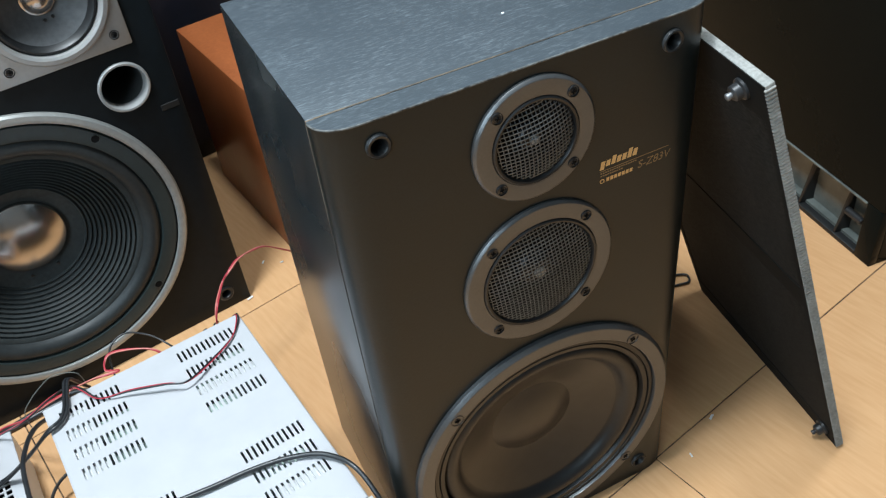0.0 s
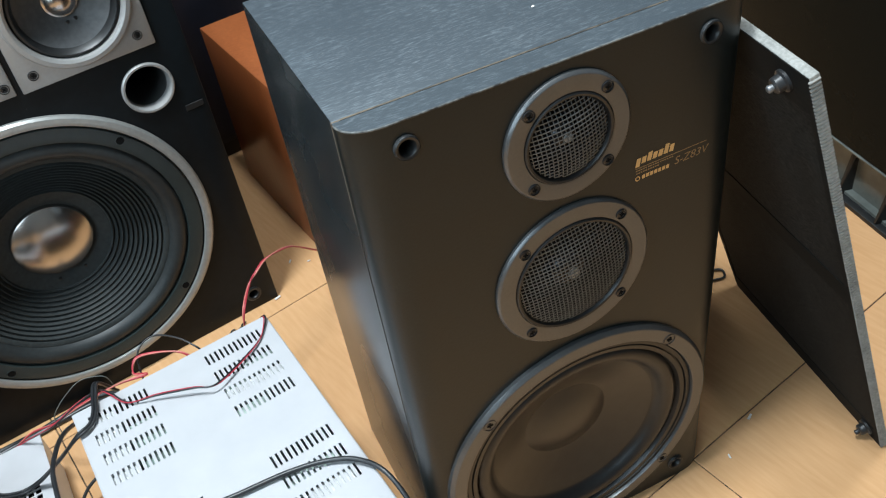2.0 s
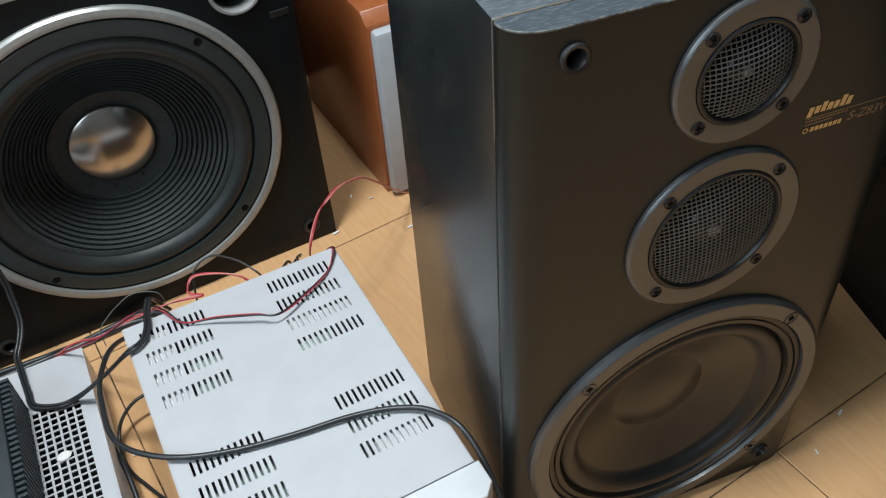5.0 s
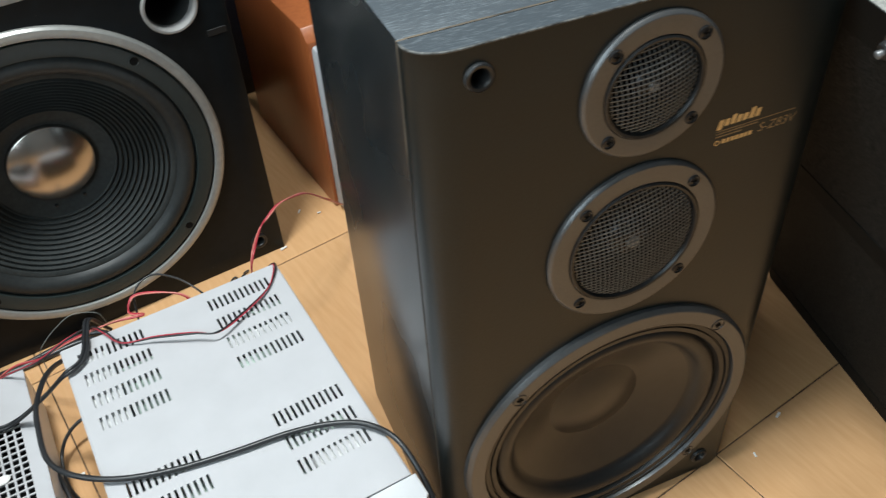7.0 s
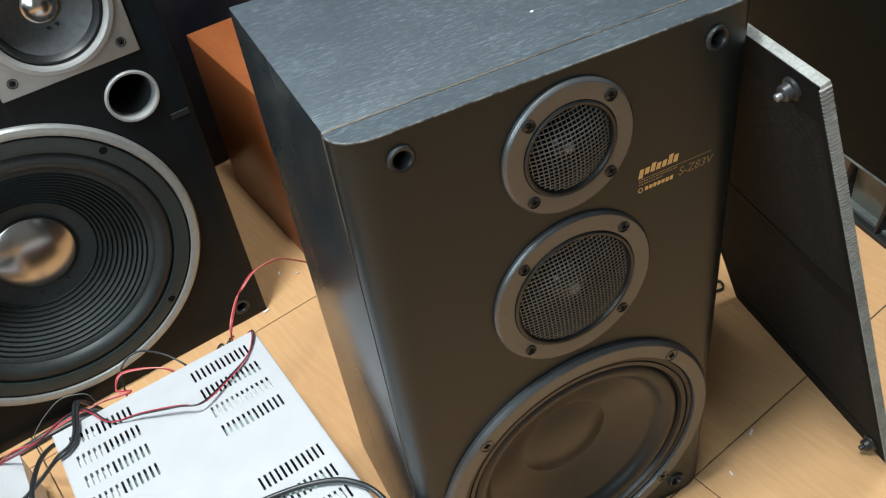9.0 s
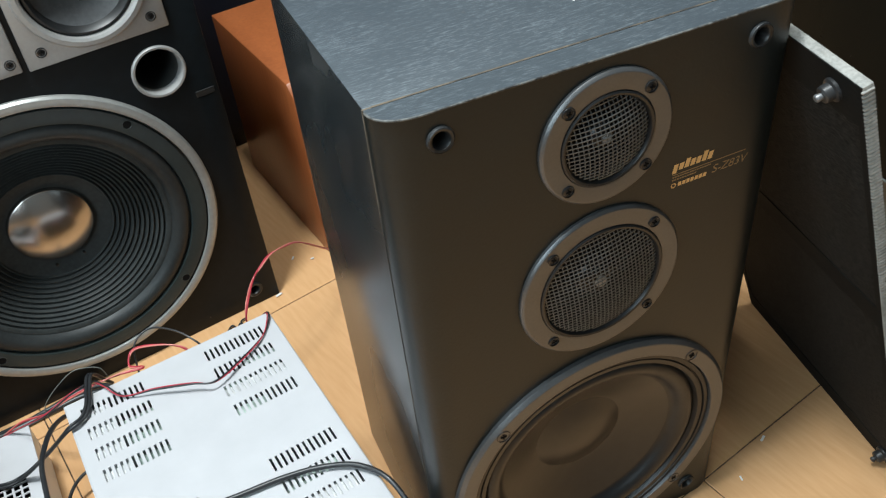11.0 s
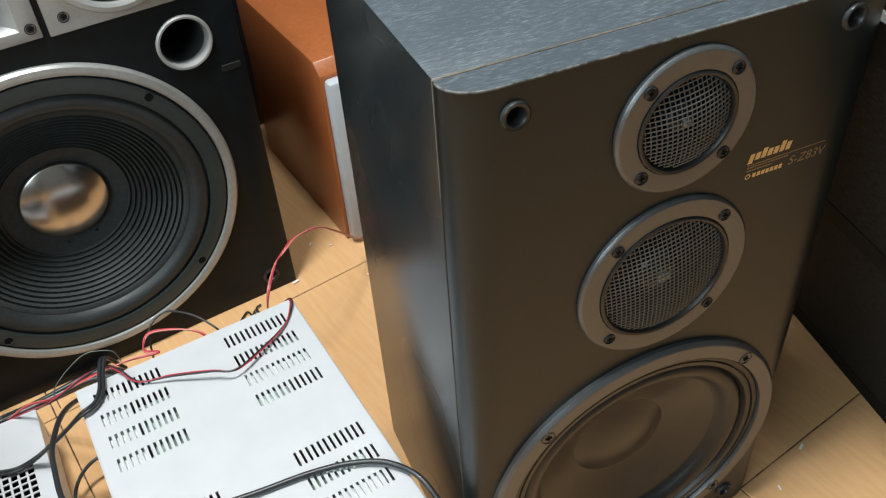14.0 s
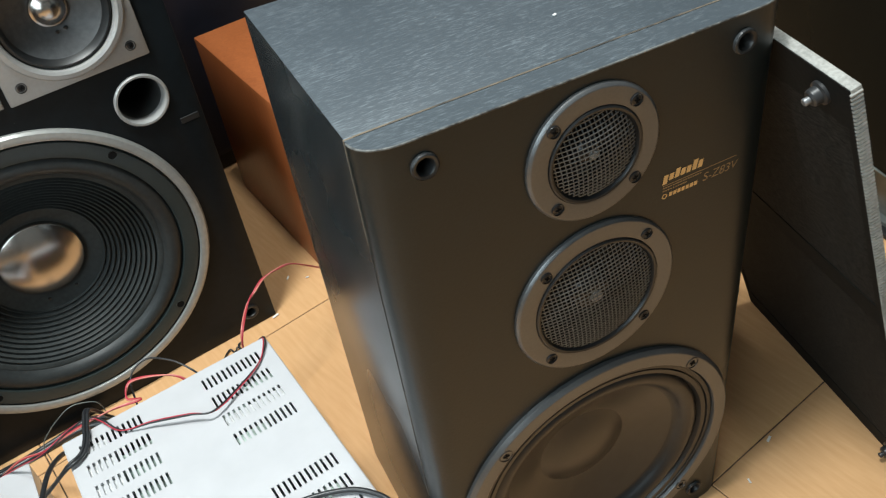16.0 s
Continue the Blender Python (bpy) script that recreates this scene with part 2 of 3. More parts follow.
def carved(bm, cutter):
    """The solid bm with the solid cutter taken out of it."""
    obs = []
    for b in (bm, cutter):
        me = bpy.data.meshes.new("solid")
        bmesh.ops.recalc_face_normals(b, faces=b.faces)
        b.to_mesh(me)
        b.free()
        obs.append(new("solid", me))
    mod = obs[0].modifiers.new("cut", "BOOLEAN")
    mod.object, mod.operation, mod.solver = obs[1], "DIFFERENCE", "EXACT"
    bpy.context.view_layer.update()
    done = bpy.data.meshes.new_from_object(obs[0].evaluated_get(bpy.context.evaluated_depsgraph_get()))
    out = bmesh.new()
    out.from_mesh(done)
    for ob in obs:
        me = ob.data
        bpy.data.objects.remove(ob)
        bpy.data.meshes.remove(me)
    bpy.data.meshes.remove(done)
    return out


def plug(cx, cz, r, y0, y1, bm, seg=64):
    """A closed cylinder along y, to cut with."""
    return lathe([(0, y0), (r, y0), (r, y1), (0, y1)], cx, cz, seg, bm=bm)


def screw(parent, x, z, y, r=0.04, mat=SCREW, turn=0.0):
    """A countersunk cross-head screw; y is the face it sits in."""
    bm = lathe([(r * 1.15, y + 0.004), (r * 1.12, y - 0.008), (r, y - 0.010), (r * 0.92, y + 0.002), (r * 0.55, y - 0.004), (0, y - 0.006)], x, z, 20)
    head = part("screw", bm, mat, parent)
    # raised black bars stand in for the shaded cross recess
    slot = bmesh.new()
    for k in range(2):
        a = turn + k * math.pi / 2
        b = box(-r * 0.48, r * 0.48, -0.003, 0.003, -r * 0.11, r * 0.11)
        bmesh.ops.rotate(b, verts=b.verts, cent=(0, 0, 0), matrix=Matrix.Rotation(a, 3, "Y"))
        bmesh.ops.translate(b, verts=b.verts, vec=(x, y - 0.008, z))
        me = bpy.data.meshes.new("tmp")
        b.to_mesh(me)
        b.free()
        slot.from_mesh(me)
        bpy.data.meshes.remove(me)
    part("cross_slot", slot, HOLE_SHADE, head)
    return head


def dome_mesh(parent, cx, cz, r, rise, y, pitch, wire, turn):
    """Woven wire over a shallow dome: two sets of round wires."""
    bm = bmesh.new()
    for way in (0, 1):
        k = -r + pitch / 2
        while k < r:
            half = math.sqrt(max(r * r - k * k, 0))
            if half > pitch * 0.6:
                line = []
                for i in range(19):
                    s = -half + 2 * half * i / 18
                    q = (s, k) if way else (k, s)
                    h = rise * (1 - (s * s + k * k) / (r * r))
                    a = q[0] * math.cos(turn) - q[1] * math.sin(turn)
                    b = q[0] * math.sin(turn) + q[1] * math.cos(turn)
                    line.append(Vector((cx + a, y - h - way * wire, cz + b)))
                tube(line, wire, 4, bm, False)
            k += pitch
    return part("mesh_guard", bm, MESH, parent, "woven dark steel mesh guard")


# ---- the room ----
TURN = radians(12.3)
EAST, NORTH = Vector((math.cos(TURN), math.sin(TURN), 0)), Vector((-math.sin(TURN), math.cos(TURN), 0))
T = 4.77
R0, R1, S0, S1, HIGH = 1.255 - 3 * T, 1.255 + 2 * T, -0.176 - 4 * T, 10.3, 25.0


def slab(name, r0, r1, s0, s1, z0, z1, mat, label, category):
    ob = part(name, box(r0, r1, s0, s1, z0, z1), mat, smooth=0)
    ob.matrix_world = pose(0, 0, 0, 0, 0, 12.3)
    return tagged(ob, label, category, kind="structure")


floor = slab("floor", R0 - 1, R1 + 1, S0 - 1, S1 + 1, -0.6, -0.012, GROUT, "floor of wood-toned square tiles with thin dark joints", "floor")
slab("ceiling", R0 - 1, R1 + 1, S0 - 1, S1 + 1, HIGH, HIGH + 0.8, CEIL, "plain painted ceiling out of view, toned down to cut bounced light", "ceiling")
slab("wall_north", R0 - 1, R1 + 1, S1, S1 + 1, 0, HIGH, WALL, "grey painted wall behind the loudspeakers, unseen, toned dark to cut bounced light", "wall")
slab("wall_south", R0 - 1, R1 + 1, S0 - 1, S0, 0, HIGH, WALL, "grey painted wall of the room, unseen, toned dark to cut bounced light", "wall")
slab("wall_east", R1, R1 + 1, S0, S1, 0, HIGH, WALL, "grey painted wall of the room, unseen, toned dark to cut bounced light", "wall")
west = part("wall_west", carved(box(R0 - 1, R0, S0, S1, 0, HIGH), box(R0 - 2, R0 + 1, -10.0, 2.8, 6.6, 19.4)), WALL, smooth=0)
west.matrix_world = pose(0, 0, 0, 0, 0, 12.3)
tagged(west, "grey painted wall with a window opening, unseen, toned dark to cut bounced light", "wall", kind="structure")
window = new("window_1")
window.matrix_world = pose(0, 0, 0, 0, 0, 12.3)
tagged(window, "white framed window that lets in daylight", "window", kind="structure")
for a in ((-10.0, -9.5, 6.6, 19.4), (2.3, 2.8, 6.6, 19.4), (-9.5, 2.3, 6.6, 7.1), (-9.5, 2.3, 18.9, 19.4), (-3.8, -3.4, 7.1, 18.9)):
    part("window_frame", box(R0 - 0.75, R0 - 0.45, *a, 0.03), WHITE_PL, window)
part("window_sill", box(R0 - 0.4, R0 + 0.5, -10.4, 3.2, 6.3, 6.6, 0.05), WHITE_PL, window)

for spot, wide in (((-5.6, 0.3), 2.2), ((0.2, 2.0), 1.2)):
    light = thing("ceiling_light", (*spot, 24.25), 0, "round flat white ceiling light under the ceiling", "lamp", "ceiling lights")
    for name, prof, mat in (("housing", [(0, 0.75), (wide - 0.05, 0.75), (wide, 0.6), (wide, 0.2), (wide - 0.1, 0.12), (wide - 0.25, 0.1)], WHITE_PL), ("diffuser", [(wide - 0.23, 0.14), (wide * 0.7, 0.06), (0, 0.04)], SILVER)):
        disc = lathe(prof, 0, 0, 48)
        bmesh.ops.rotate(disc, verts=disc.verts, cent=(0, 0, 0), matrix=Matrix.Rotation(math.pi / 2, 3, "X"))
        part(name, disc, mat, light)


# ---- main loudspeaker ----
W, D, H = 1.34, 2.08, 4.86
spk = thing("loudspeaker", (0, 0, 0), 0, "black three-way loudspeaker with grey driver rings, grille taken off", "loudspeaker")
body = box(-W, W, 0.252, D, 0.0, H, 0.012, 2)
for fc in [q for q in body.faces if q.normal.y < -0.99 and q.calc_area() > 3]:
    body.faces.remove(fc)
# level faces take the lit colour, upright ones the shaded colour
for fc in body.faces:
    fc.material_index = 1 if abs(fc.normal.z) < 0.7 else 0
cab = part("cabinet", body, VINYL_LIT, spk, "black wood-grain vinyl cabinet with scuffs, top coloured paler as if lit")
cab.data.materials.append(VINYL_SHADED)
joint = bmesh.new()
for a in ((-W - 0.003, -W + 0.05, 0.0, H), (W - 0.05, W + 0.003, 0.0, H), (-W + 0.05, W - 0.05, H - 0.05, H + 0.003)):
    box(a[0], a[1], 0.2375, 0.2515, a[2], a[3], bm=joint)
part("board_edge", joint, MDF, spk, "raw brown board edge showing at the joint")

RB = 0.27
curve = [(RB * (1 - math.cos(math.pi / 2 * k / 24) ** 0.85), 0.193 * (1 - math.sin(math.pi / 2 * k / 24) ** 0.85)) for k in range(25)]
outline = [(-W + u, y) for u, y in curve] + [(W - u, y) for u, y in curve[::-1]]
for sg in (-1, 1):
    bent = prism([(sg * (W - u), y) for u, y in curve] + [(sg * (W - RB), 0.193)], 0.0, H)
    # top face coloured paler, as lit
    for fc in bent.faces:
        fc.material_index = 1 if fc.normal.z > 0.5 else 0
    part("baffle_edge", bent, BAFFLE, spk, "rounded black side edge of the baffle", smooth=25).data.materials.append(VINYL_LIT)
front = box(-W + RB, W - RB, 0.0, 0.193, 0.0, H)
WZ, MZ, TZ, CX = 1.304, 3.22, 4.336, -0.01
cut = plug(0, WZ, 1.05, -0.2, 0.6, bmesh.new())
plug(CX, MZ, 0.50, -0.2, 0.6, cut), plug(CX, TZ, 0.335, -0.2, 0.6, cut)
SOCKETS = [(-1.012, 4.683), (1.008, 4.68), (-1.012, 0.23), (1.0, 0.23)]
for x, z in SOCKETS:
    plug(x, z, 0.052, -0.2, 0.12, cut, 24)
front = carved(front, cut)
# upward faces take the lit veneer colour
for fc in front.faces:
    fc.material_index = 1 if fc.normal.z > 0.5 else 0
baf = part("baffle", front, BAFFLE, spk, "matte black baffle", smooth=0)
baf.data.materials.append(VINYL_LIT)
rim_line = [Vector((x, y - 0.001, H - 0.006)) for x, y in outline[1:-1]]
part("worn_edge", tube(rim_line, 0.0075, 6), WORN, spk, "pale worn edge along the top of the baffle", smooth=80)
for x, z in SOCKETS:
    sock = part("grille_socket", lathe([(0.078, 0.0), (0.078, -0.016), (0.070, -0.024), (0.056, -0.020), (0.046, -0.004), (0.044, 0.11), (0, 0.11)], x, z, 32), DARK, spk, "black plastic grille socket")
    part("socket_rim", lathe([(0.079, 0.001), (0.0785, -0.012), (0.0765, -0.020)], x, z, 32), RING, sock)

# woofer
woof = part("woofer_ring", lathe([(1.218, 0.12), (1.217, -0.028), (1.212, -0.034), (1.190, -0.055), (1.182, -0.058), (1.084, -0.058), (1.078, -0.055), (1.074, -0.040), (1.070, 0.06)], 0, WZ, 128), RING, spk, "broad grey satin woofer ring", smooth=20)
part("gasket", lathe([(1.074, 0.02), (1.070, -0.022), (1.062, -0.030), (1.030, -0.030), (1.024, -0.010), (1.018, -0.010), (1.012, -0.026), (0.975, -0.022), (0.965, 0.004), (0.95, 0.035)], 0, WZ, 96), DARK, spk)
part("surround", lathe([(0.955, 0.03), (0.94, 0.004), (0.91, -0.014), (0.875, -0.014), (0.84, 0.006), (0.81, 0.042), (0.79, 0.074), (0.765, 0.086)], 0, WZ, 96), DARK, spk, "black rubber roll surround")
part("cone", lathe([(0.772, 0.084), (0.755, 0.092), (0.66, 0.134), (0.55, 0.182), (0.45, 0.222), (0.41, 0.236), (0.385, 0.243), (0.35, 0.249)], 0, WZ, 96), CONE, spk, "smooth brown-grey woofer cone")
part("dust_cap", lathe([(0.392, 0.244), (0.380, 0.2395), (0.36, 0.234), (0.335, 0.226), (0.30, 0.213), (0.24, 0.194), (0.17, 0.179), (0.09, 0.170), (0, 0.167)], 0, WZ, 64), CONE, spk, "brown-grey dust cap")
for sx in (-1, 1):
    for sz in (-1, 1):
        screw(spk, 0.80 * sx, WZ + 0.80 * sz, -0.054, 0.05, STEEL, 0.4 + sx + 0.6 * sz)

# squawker and tweeter
for name, z, ro, ri, sq, pitch in (("squawker_ring", MZ, 0.596, 0.452, 0.365, 0.0295), ("tweeter_ring", TZ, 0.440, 0.306, 0.264, 0.0285)):
    part(name, lathe([(ro, 0.002), (ro - 0.001, -0.018), (ro - 0.004, -0.023), (ro - 0.016, -0.034), (ro - 0.021, -0.036), (ri + 0.018, -0.036), (ri + 0.008, -0.034), (ri + 0.004, 0.01)], CX, z, 96), RING, spk, "round grey satin mounting ring", smooth=20)
    part("inner_collar", lathe([(ri + 0.006, 0.0), (ri + 0.003, -0.040), (ri - 0.006, -0.047), (ri - 0.02, -0.043), (ri - 0.032, -0.02), (ri - 0.036, 0.03)], CX, z, 96), DARK, spk, "black collar round the mesh")
    part("horn_back", lathe([(ri - 0.03, 0.02), (ri * 0.62, 0.10), (0, 0.12)], CX, z, 48), HOLE_SHADE, spk)
    part("dome", lathe([(ri * 0.36, 0.085), (ri * 0.34, 0.045), (ri * 0.26, 0.010), (ri * 0.14, -0.008), (0, -0.013)], CX, z, 40), DOME, spk, "small shiny dome behind the mesh")
    dome_mesh(spk, CX, z, ri - 0.034, 0.055, -0.018, pitch, 0.0040, radians(8))
    part("phase_plug", lathe([(ri * 0.10, 0.0), (ri * 0.09, -0.026), (ri * 0.05, -0.036), (0, -0.039)], CX, z, 24), SILVER, spk, "small bright plug at the centre")
    for sx in (-1, 1):
        for sz in (-1, 1):
            screw(spk, CX + sq * sx, z + sq * sz, -0.036, 0.036, SCREW, sx * 0.7 + sz)


# printing on the baffle
def quad_block(x0, x1, z0, z1, lean, y=-0.003, bm=None):
    bm = bm or bmesh.new()
    lo, hi = z0 * lean, z1 * lean
    v = [bm.verts.new(p) for p in ((x0 + lo, y, z0), (x1 + lo, y, z0), (x1 + hi, y, z1), (x0 + hi, y, z1))]
    bm.faces.new(v)
    return bm


def at(bm, x, z):
    bmesh.ops.translate(bm, verts=bm.verts, vec=(x, 0, z))
    return bm


# the maker's mark as plain leaning blocks
mark = bmesh.new()
for k, (lo, hi) in enumerate(((-0.018, 0.048), (0, 0.048), (0, 0.066), (0, 0.050), (0, 0.050), (0, 0.074), (0, 0.056))):
    quad_block(k * 0.043, k * 0.043 + 0.033, lo, hi, 0.2, bm=mark)
part("gold_mark", at(mark, 0.486, 3.903), GOLD, spk, "gold printed mark", smooth=0)
strip = bmesh.new()
quad_block(0, 0.56, 0, 0.006, 0, bm=strip)
part("gold_line", at(strip, 0.486, 3.870), GOLD_DIM, spk, smooth=0)
tiny = bmesh.new()
for k in range(16):
    quad_block(k * 0.0185, k * 0.0185 + 0.013, 0, 0.010, 0, bm=tiny)
for k in range(10):
    quad_block(k * 0.0185, k * 0.0185 + 0.013, -0.022, -0.012, 0, bm=tiny)
part("tiny_print", at(tiny, 0.489, 3.850), GOLD_DIM, spk, smooth=0)
maker = bmesh.new()
for k in range(7):
    quad_block(0.05 + k * 0.0315, 0.05 + k * 0.0315 + 0.024, 0, 0.030, 0.1, bm=maker)
lathe([(0.019, -0.003), (0.012, -0.003)], 0.018, 0.014, 20, bm=maker)
part("maker_mark", at(maker, 0.486, 3.776), GOLD, spk, smooth=0)
font = bpy.data.curves.new("model_number", "FONT")
font.body, font.size, font.shear = "S-Z83V", 0.088, 0.2
word = new("model_number", font)
bpy.context.view_layer.update()
flat = bpy.data.meshes.new_from_object(word.evaluated_get(bpy.context.evaluated_depsgraph_get()))
bpy.data.objects.remove(word)
letters = bmesh.new()
letters.from_mesh(flat)
bmesh.ops.rotate(letters, verts=letters.verts, cent=(0, 0, 0), matrix=Matrix.Rotation(math.pi / 2, 3, "X"))
bmesh.ops.translate(letters, verts=letters.verts, vec=(0.789, -0.004, 3.78))
part("model_number", letters, GOLD_DIM, spk, "thin gold printed model number", smooth=0)

# the front stands this far back from the plane of the rings
for ob in spk.children:
    if not ob.name.startswith(("cabinet", "board_edge")):
        ob.location.y += 0.045 * U

# ---- the removed grille ----
B0, B1, T0 = Vector((2.83, -0.69, 0)), Vector((3.14, 1.70, 0)), Vector((1.30, -0.46, 4.50))
e1 = (B1 - B0).normalized()
nn = e1.cross(T0 - B0).normalized()
e2 = nn.cross(e1)
GW, GH, GT = 2.44, (T0 - B0).length, 0.075
grille = new("speaker_grille")
grille.empty_display_size = 0.02
grille.matrix_world = Matrix((
    (e1.x, e2.x, nn.x, B0.x * U), (e1.y, e2.y, nn.y, B0.y * U), (e1.z, e2.z, nn.z, B0.z * U), (0, 0, 0, 1)))
tagged(grille, "black loudspeaker grille with grey cloth edge leaning on the loudspeaker", "speaker grille")
rim_bm = bmesh.new()
for a in ((0.0, GW, 0.0, 0.07), (0.0, GW, GH - 0.07, GH), (0.0, 0.07, 0.07, GH - 0.07), (GW - 0.07, GW, 0.07, GH - 0.07)):
    box(a[0], a[1], a[2], a[3], 0.0, GT, 0.012, 2, rim_bm)
part("cloth_frame", rim_bm, GRILLE_CLOTH, grille, "grey ribbed cloth wrapped round the frame")
holes = box(0.07, GW - 0.07, 2.60, GH - 0.34, -0.2, 0.2)
box(0.07, GW - 0.07, 0.26, 2.36, -0.2, 0.2, bm=holes)
part("board", carved(box(0.006, GW - 0.006, 0.006, GH - 0.006, -0.004, GT - 0.025), holes), GRILLE_BACK, grille, "black board with two large openings")
part("cloth_back", box(0.04, GW - 0.04, 0.04, GH - 0.04, 0.002, 0.006), CLOTH_BACK, grille, "dark cloth seen through the openings")
part("front_cloth", box(0.02, GW - 0.02, 0.02, GH - 0.02, GT - 0.02, GT + 0.006, 0.006, 1), GRILLE_CLOTH, grille, "grey ribbed front cloth")
ribs = bmesh.new()
z = 0.03
while z < GH - 0.02:
    box(-0.009, 0.012, z, z + 0.019, -0.008, GT - 0.004, 0.005, 1, ribs)
    z += 0.031
part("cloth_ribs", ribs, GRILLE_CLOTH, grille, "fine ribs of the folded cloth")
for x, yv in ((0.27, GH - 0.17), (0.18, 0.16), (GW - 0.27, GH - 0.19)):
    def standing(profile):
        b = lathe(profile, 0, 0, 24)
        bmesh.ops.rotate(b, verts=b.verts, cent=(0, 0, 0), matrix=Matrix.Rotation(math.pi / 2, 3, "X"))
        bmesh.ops.translate(b, verts=b.verts, vec=(x, yv, 0))
        return b
    peg = part("peg", standing([(0.078, -0.005), (0.078, 0.025), (0.058, 0.033), (0.055, 0.08), (0.045, 0.09), (0, 0.09)]), PEG, grille, "black plastic peg")
    part("pin", standing([(0.022, 0.085), (0.022, 0.108), (0.026, 0.111), (0.024, 0.126), (0.016, 0.132), (0, 0.132)]), BRASS if yv > 1 else PEG, peg, "metal pin tip" if yv > 1 else "")
for ob in list(grille.children_recursive):
    if ob.name.startswith(("peg", "pin")):
        for v in ob.data.vertices:
            v.co.z = -abs(v.co.z)


# ---- large black loudspeaker behind ----
big = thing("large_loudspeaker", (-1.6 - 1.98 * math.cos(radians(9)), 4.6 - 1.98 * math.sin(radians(9)), 0), 9, "large black loudspeaker with a silver-ringed woofer and chrome dust cap", "loudspeaker")
BH = 5.5
hull = box(-1.98, 1.98, 0.2, 3.0, 0, BH, 0.015)
for fc in [q for q in hull.faces if q.normal.y < -0.99 and q.calc_area() > 3]:
    hull.faces.remove(fc)
part("cabinet", hull, BLACK_BOX, big)
BZ = 1.872
face = box(-1.98, 1.98, 0.0, 0.2, 0, BH, 0.012)
cut = plug(0, BZ, 1.50, -0.2, 0.5, bmesh.new(), 96)
plug(1.05, 4.32, 0.52, -0.2, 0.5, cut), plug(1.465, 3.27, 0.235, -0.2, 0.5, cut, 48)
box(-1.58, 0.25, -0.2, 0.5, 3.78, 4.37, bm=cut)
for x in (-1.70, 1.70):
    plug(x, 0.24, 0.06, -0.2, 0.1, cut, 24)
part("baffle", carved(face, cut), BLACK_BOX, big)
for x in (-1.70, 1.70):
    part("grille_socket", lathe([(0.10, 0.002), (0.10, -0.012), (0.085, -0.02), (0.062, -0.014), (0.055, 0.0), (0.05, 0.09), (0, 0.09)], x, 0.24, 28), DARK, big)
part("woofer_ring", lathe([(1.612, 0.002), (1.610, -0.03), (1.59, -0.055), (1.565, -0.062), (1.53, -0.058), (1.512, -0.05), (1.505, -0.02)], 0, BZ, 128), SILVER_DK, big, "dull silver woofer ring")
part("gasket", lathe([(1.508, 0.0), (1.488, 0.0), (1.485, -0.030), (1.480, -0.034), (1.345, -0.034), (1.33, -0.028), (1.325, 0.03)], 0, BZ, 128), GASKET, big, "dark grey gasket ring")
part("surround", lathe([(1.33, 0.02), (1.31, 0.0), (1.28, -0.02), (1.235, -0.028), (1.19, -0.015), (1.155, 0.02), (1.135, 0.055), (1.12, 0.06)], 0, BZ, 128), SURROUND, big, "black rubber roll surround")
ribbed = [(1.125, 0.056), (1.10, 0.06)]
steps = 88
for k in range(steps + 1):
    r = 1.08 - 0.48 * k / steps
    ribbed.append((r, 0.072 + (1.08 - r) * 0.62 + 0.019 * math.sin(2 * math.pi * k / 8)))
ribbed += [(0.585, 0.376), (0.50, 0.412), (0.42, 0.445), (0.36, 0.47)]
part("cone", lathe(ribbed, 0, BZ, 128), PAPER_CONE, big, "black paper cone with pressed rings")
part("dust_cap", lathe([(0.425, 0.46), (0.422, 0.405), (0.414, 0.392), (0.404, 0.386), (0.355, 0.362), (0.285, 0.334), (0.205, 0.310), (0.125, 0.296), (0.05, 0.290), (0, 0.289)], 0, BZ, 96), CHROME, big, "chrome domed dust cap")
for a in (-0.25, 0.35):
    part("wire_eyelet", lathe([(0.018, 0.42), (0.014, 0.398), (0, 0.394)], 0.50 * math.sin(a), BZ - 0.50 * math.cos(a), 12), SCREW, big)
for sx in (-1, 1):
    for sz in (-1, 1):
        hole = part("bolt_hole", lathe([(0.050, -0.033), (0.049, -0.038), (0.044, -0.0385), (0.041, -0.036)], 1.008 * sx, BZ + 1.008 * sz, 20), GASKET, big)
        # flat black disc painted as the shade of the hole
        part("hole_inside", lathe([(0.0425, -0.0365), (0, -0.0355)], 1.008 * sx, BZ + 1.008 * sz, 20), HOLE_SHADE, hole)
part("port_tube", lathe([(0.262, 0.002), (0.262, -0.02), (0.25, -0.032), (0.232, -0.03), (0.224, -0.01), (0.218, 0.09)], 1.465, 3.27, 56), SILVER, big, "silver bass port")
part("port_inside", lathe([(0.219, 0.08), (0.214, 1.2), (0, 1.2)], 1.465, 3.27, 48), PORT, big)
part("badge", box(1.74, 1.93, -0.006, 0.004, 2.865, 2.93, 0.003, 1), DARK, big, "small dark blank badge")
# squawker on its square plate
plate = box(0.405, 1.692, -0.035, 0.004, 3.682, 4.97, 0.012)
cut = plug(1.05, 4.32, 0.50, -0.3, 0.3, bmesh.new())
part("squawker_plate", carved(plate, cut), SILVER, big, "square silver plate")
part("squawker_ring", lathe([(0.588, -0.03), (0.586, -0.052), (0.57, -0.07), (0.53, -0.075), (0.505, -0.06), (0.498, -0.03), (0.495, 0.03)], 1.05, 4.32, 80), SILVER, big, "raised silver ring")
part("surround", lathe([(0.499, 0.0), (0.48, -0.03), (0.46, -0.034), (0.44, -0.01), (0.425, 0.03), (0.42, 0.04)], 1.05, 4.32, 72), DARK, big)
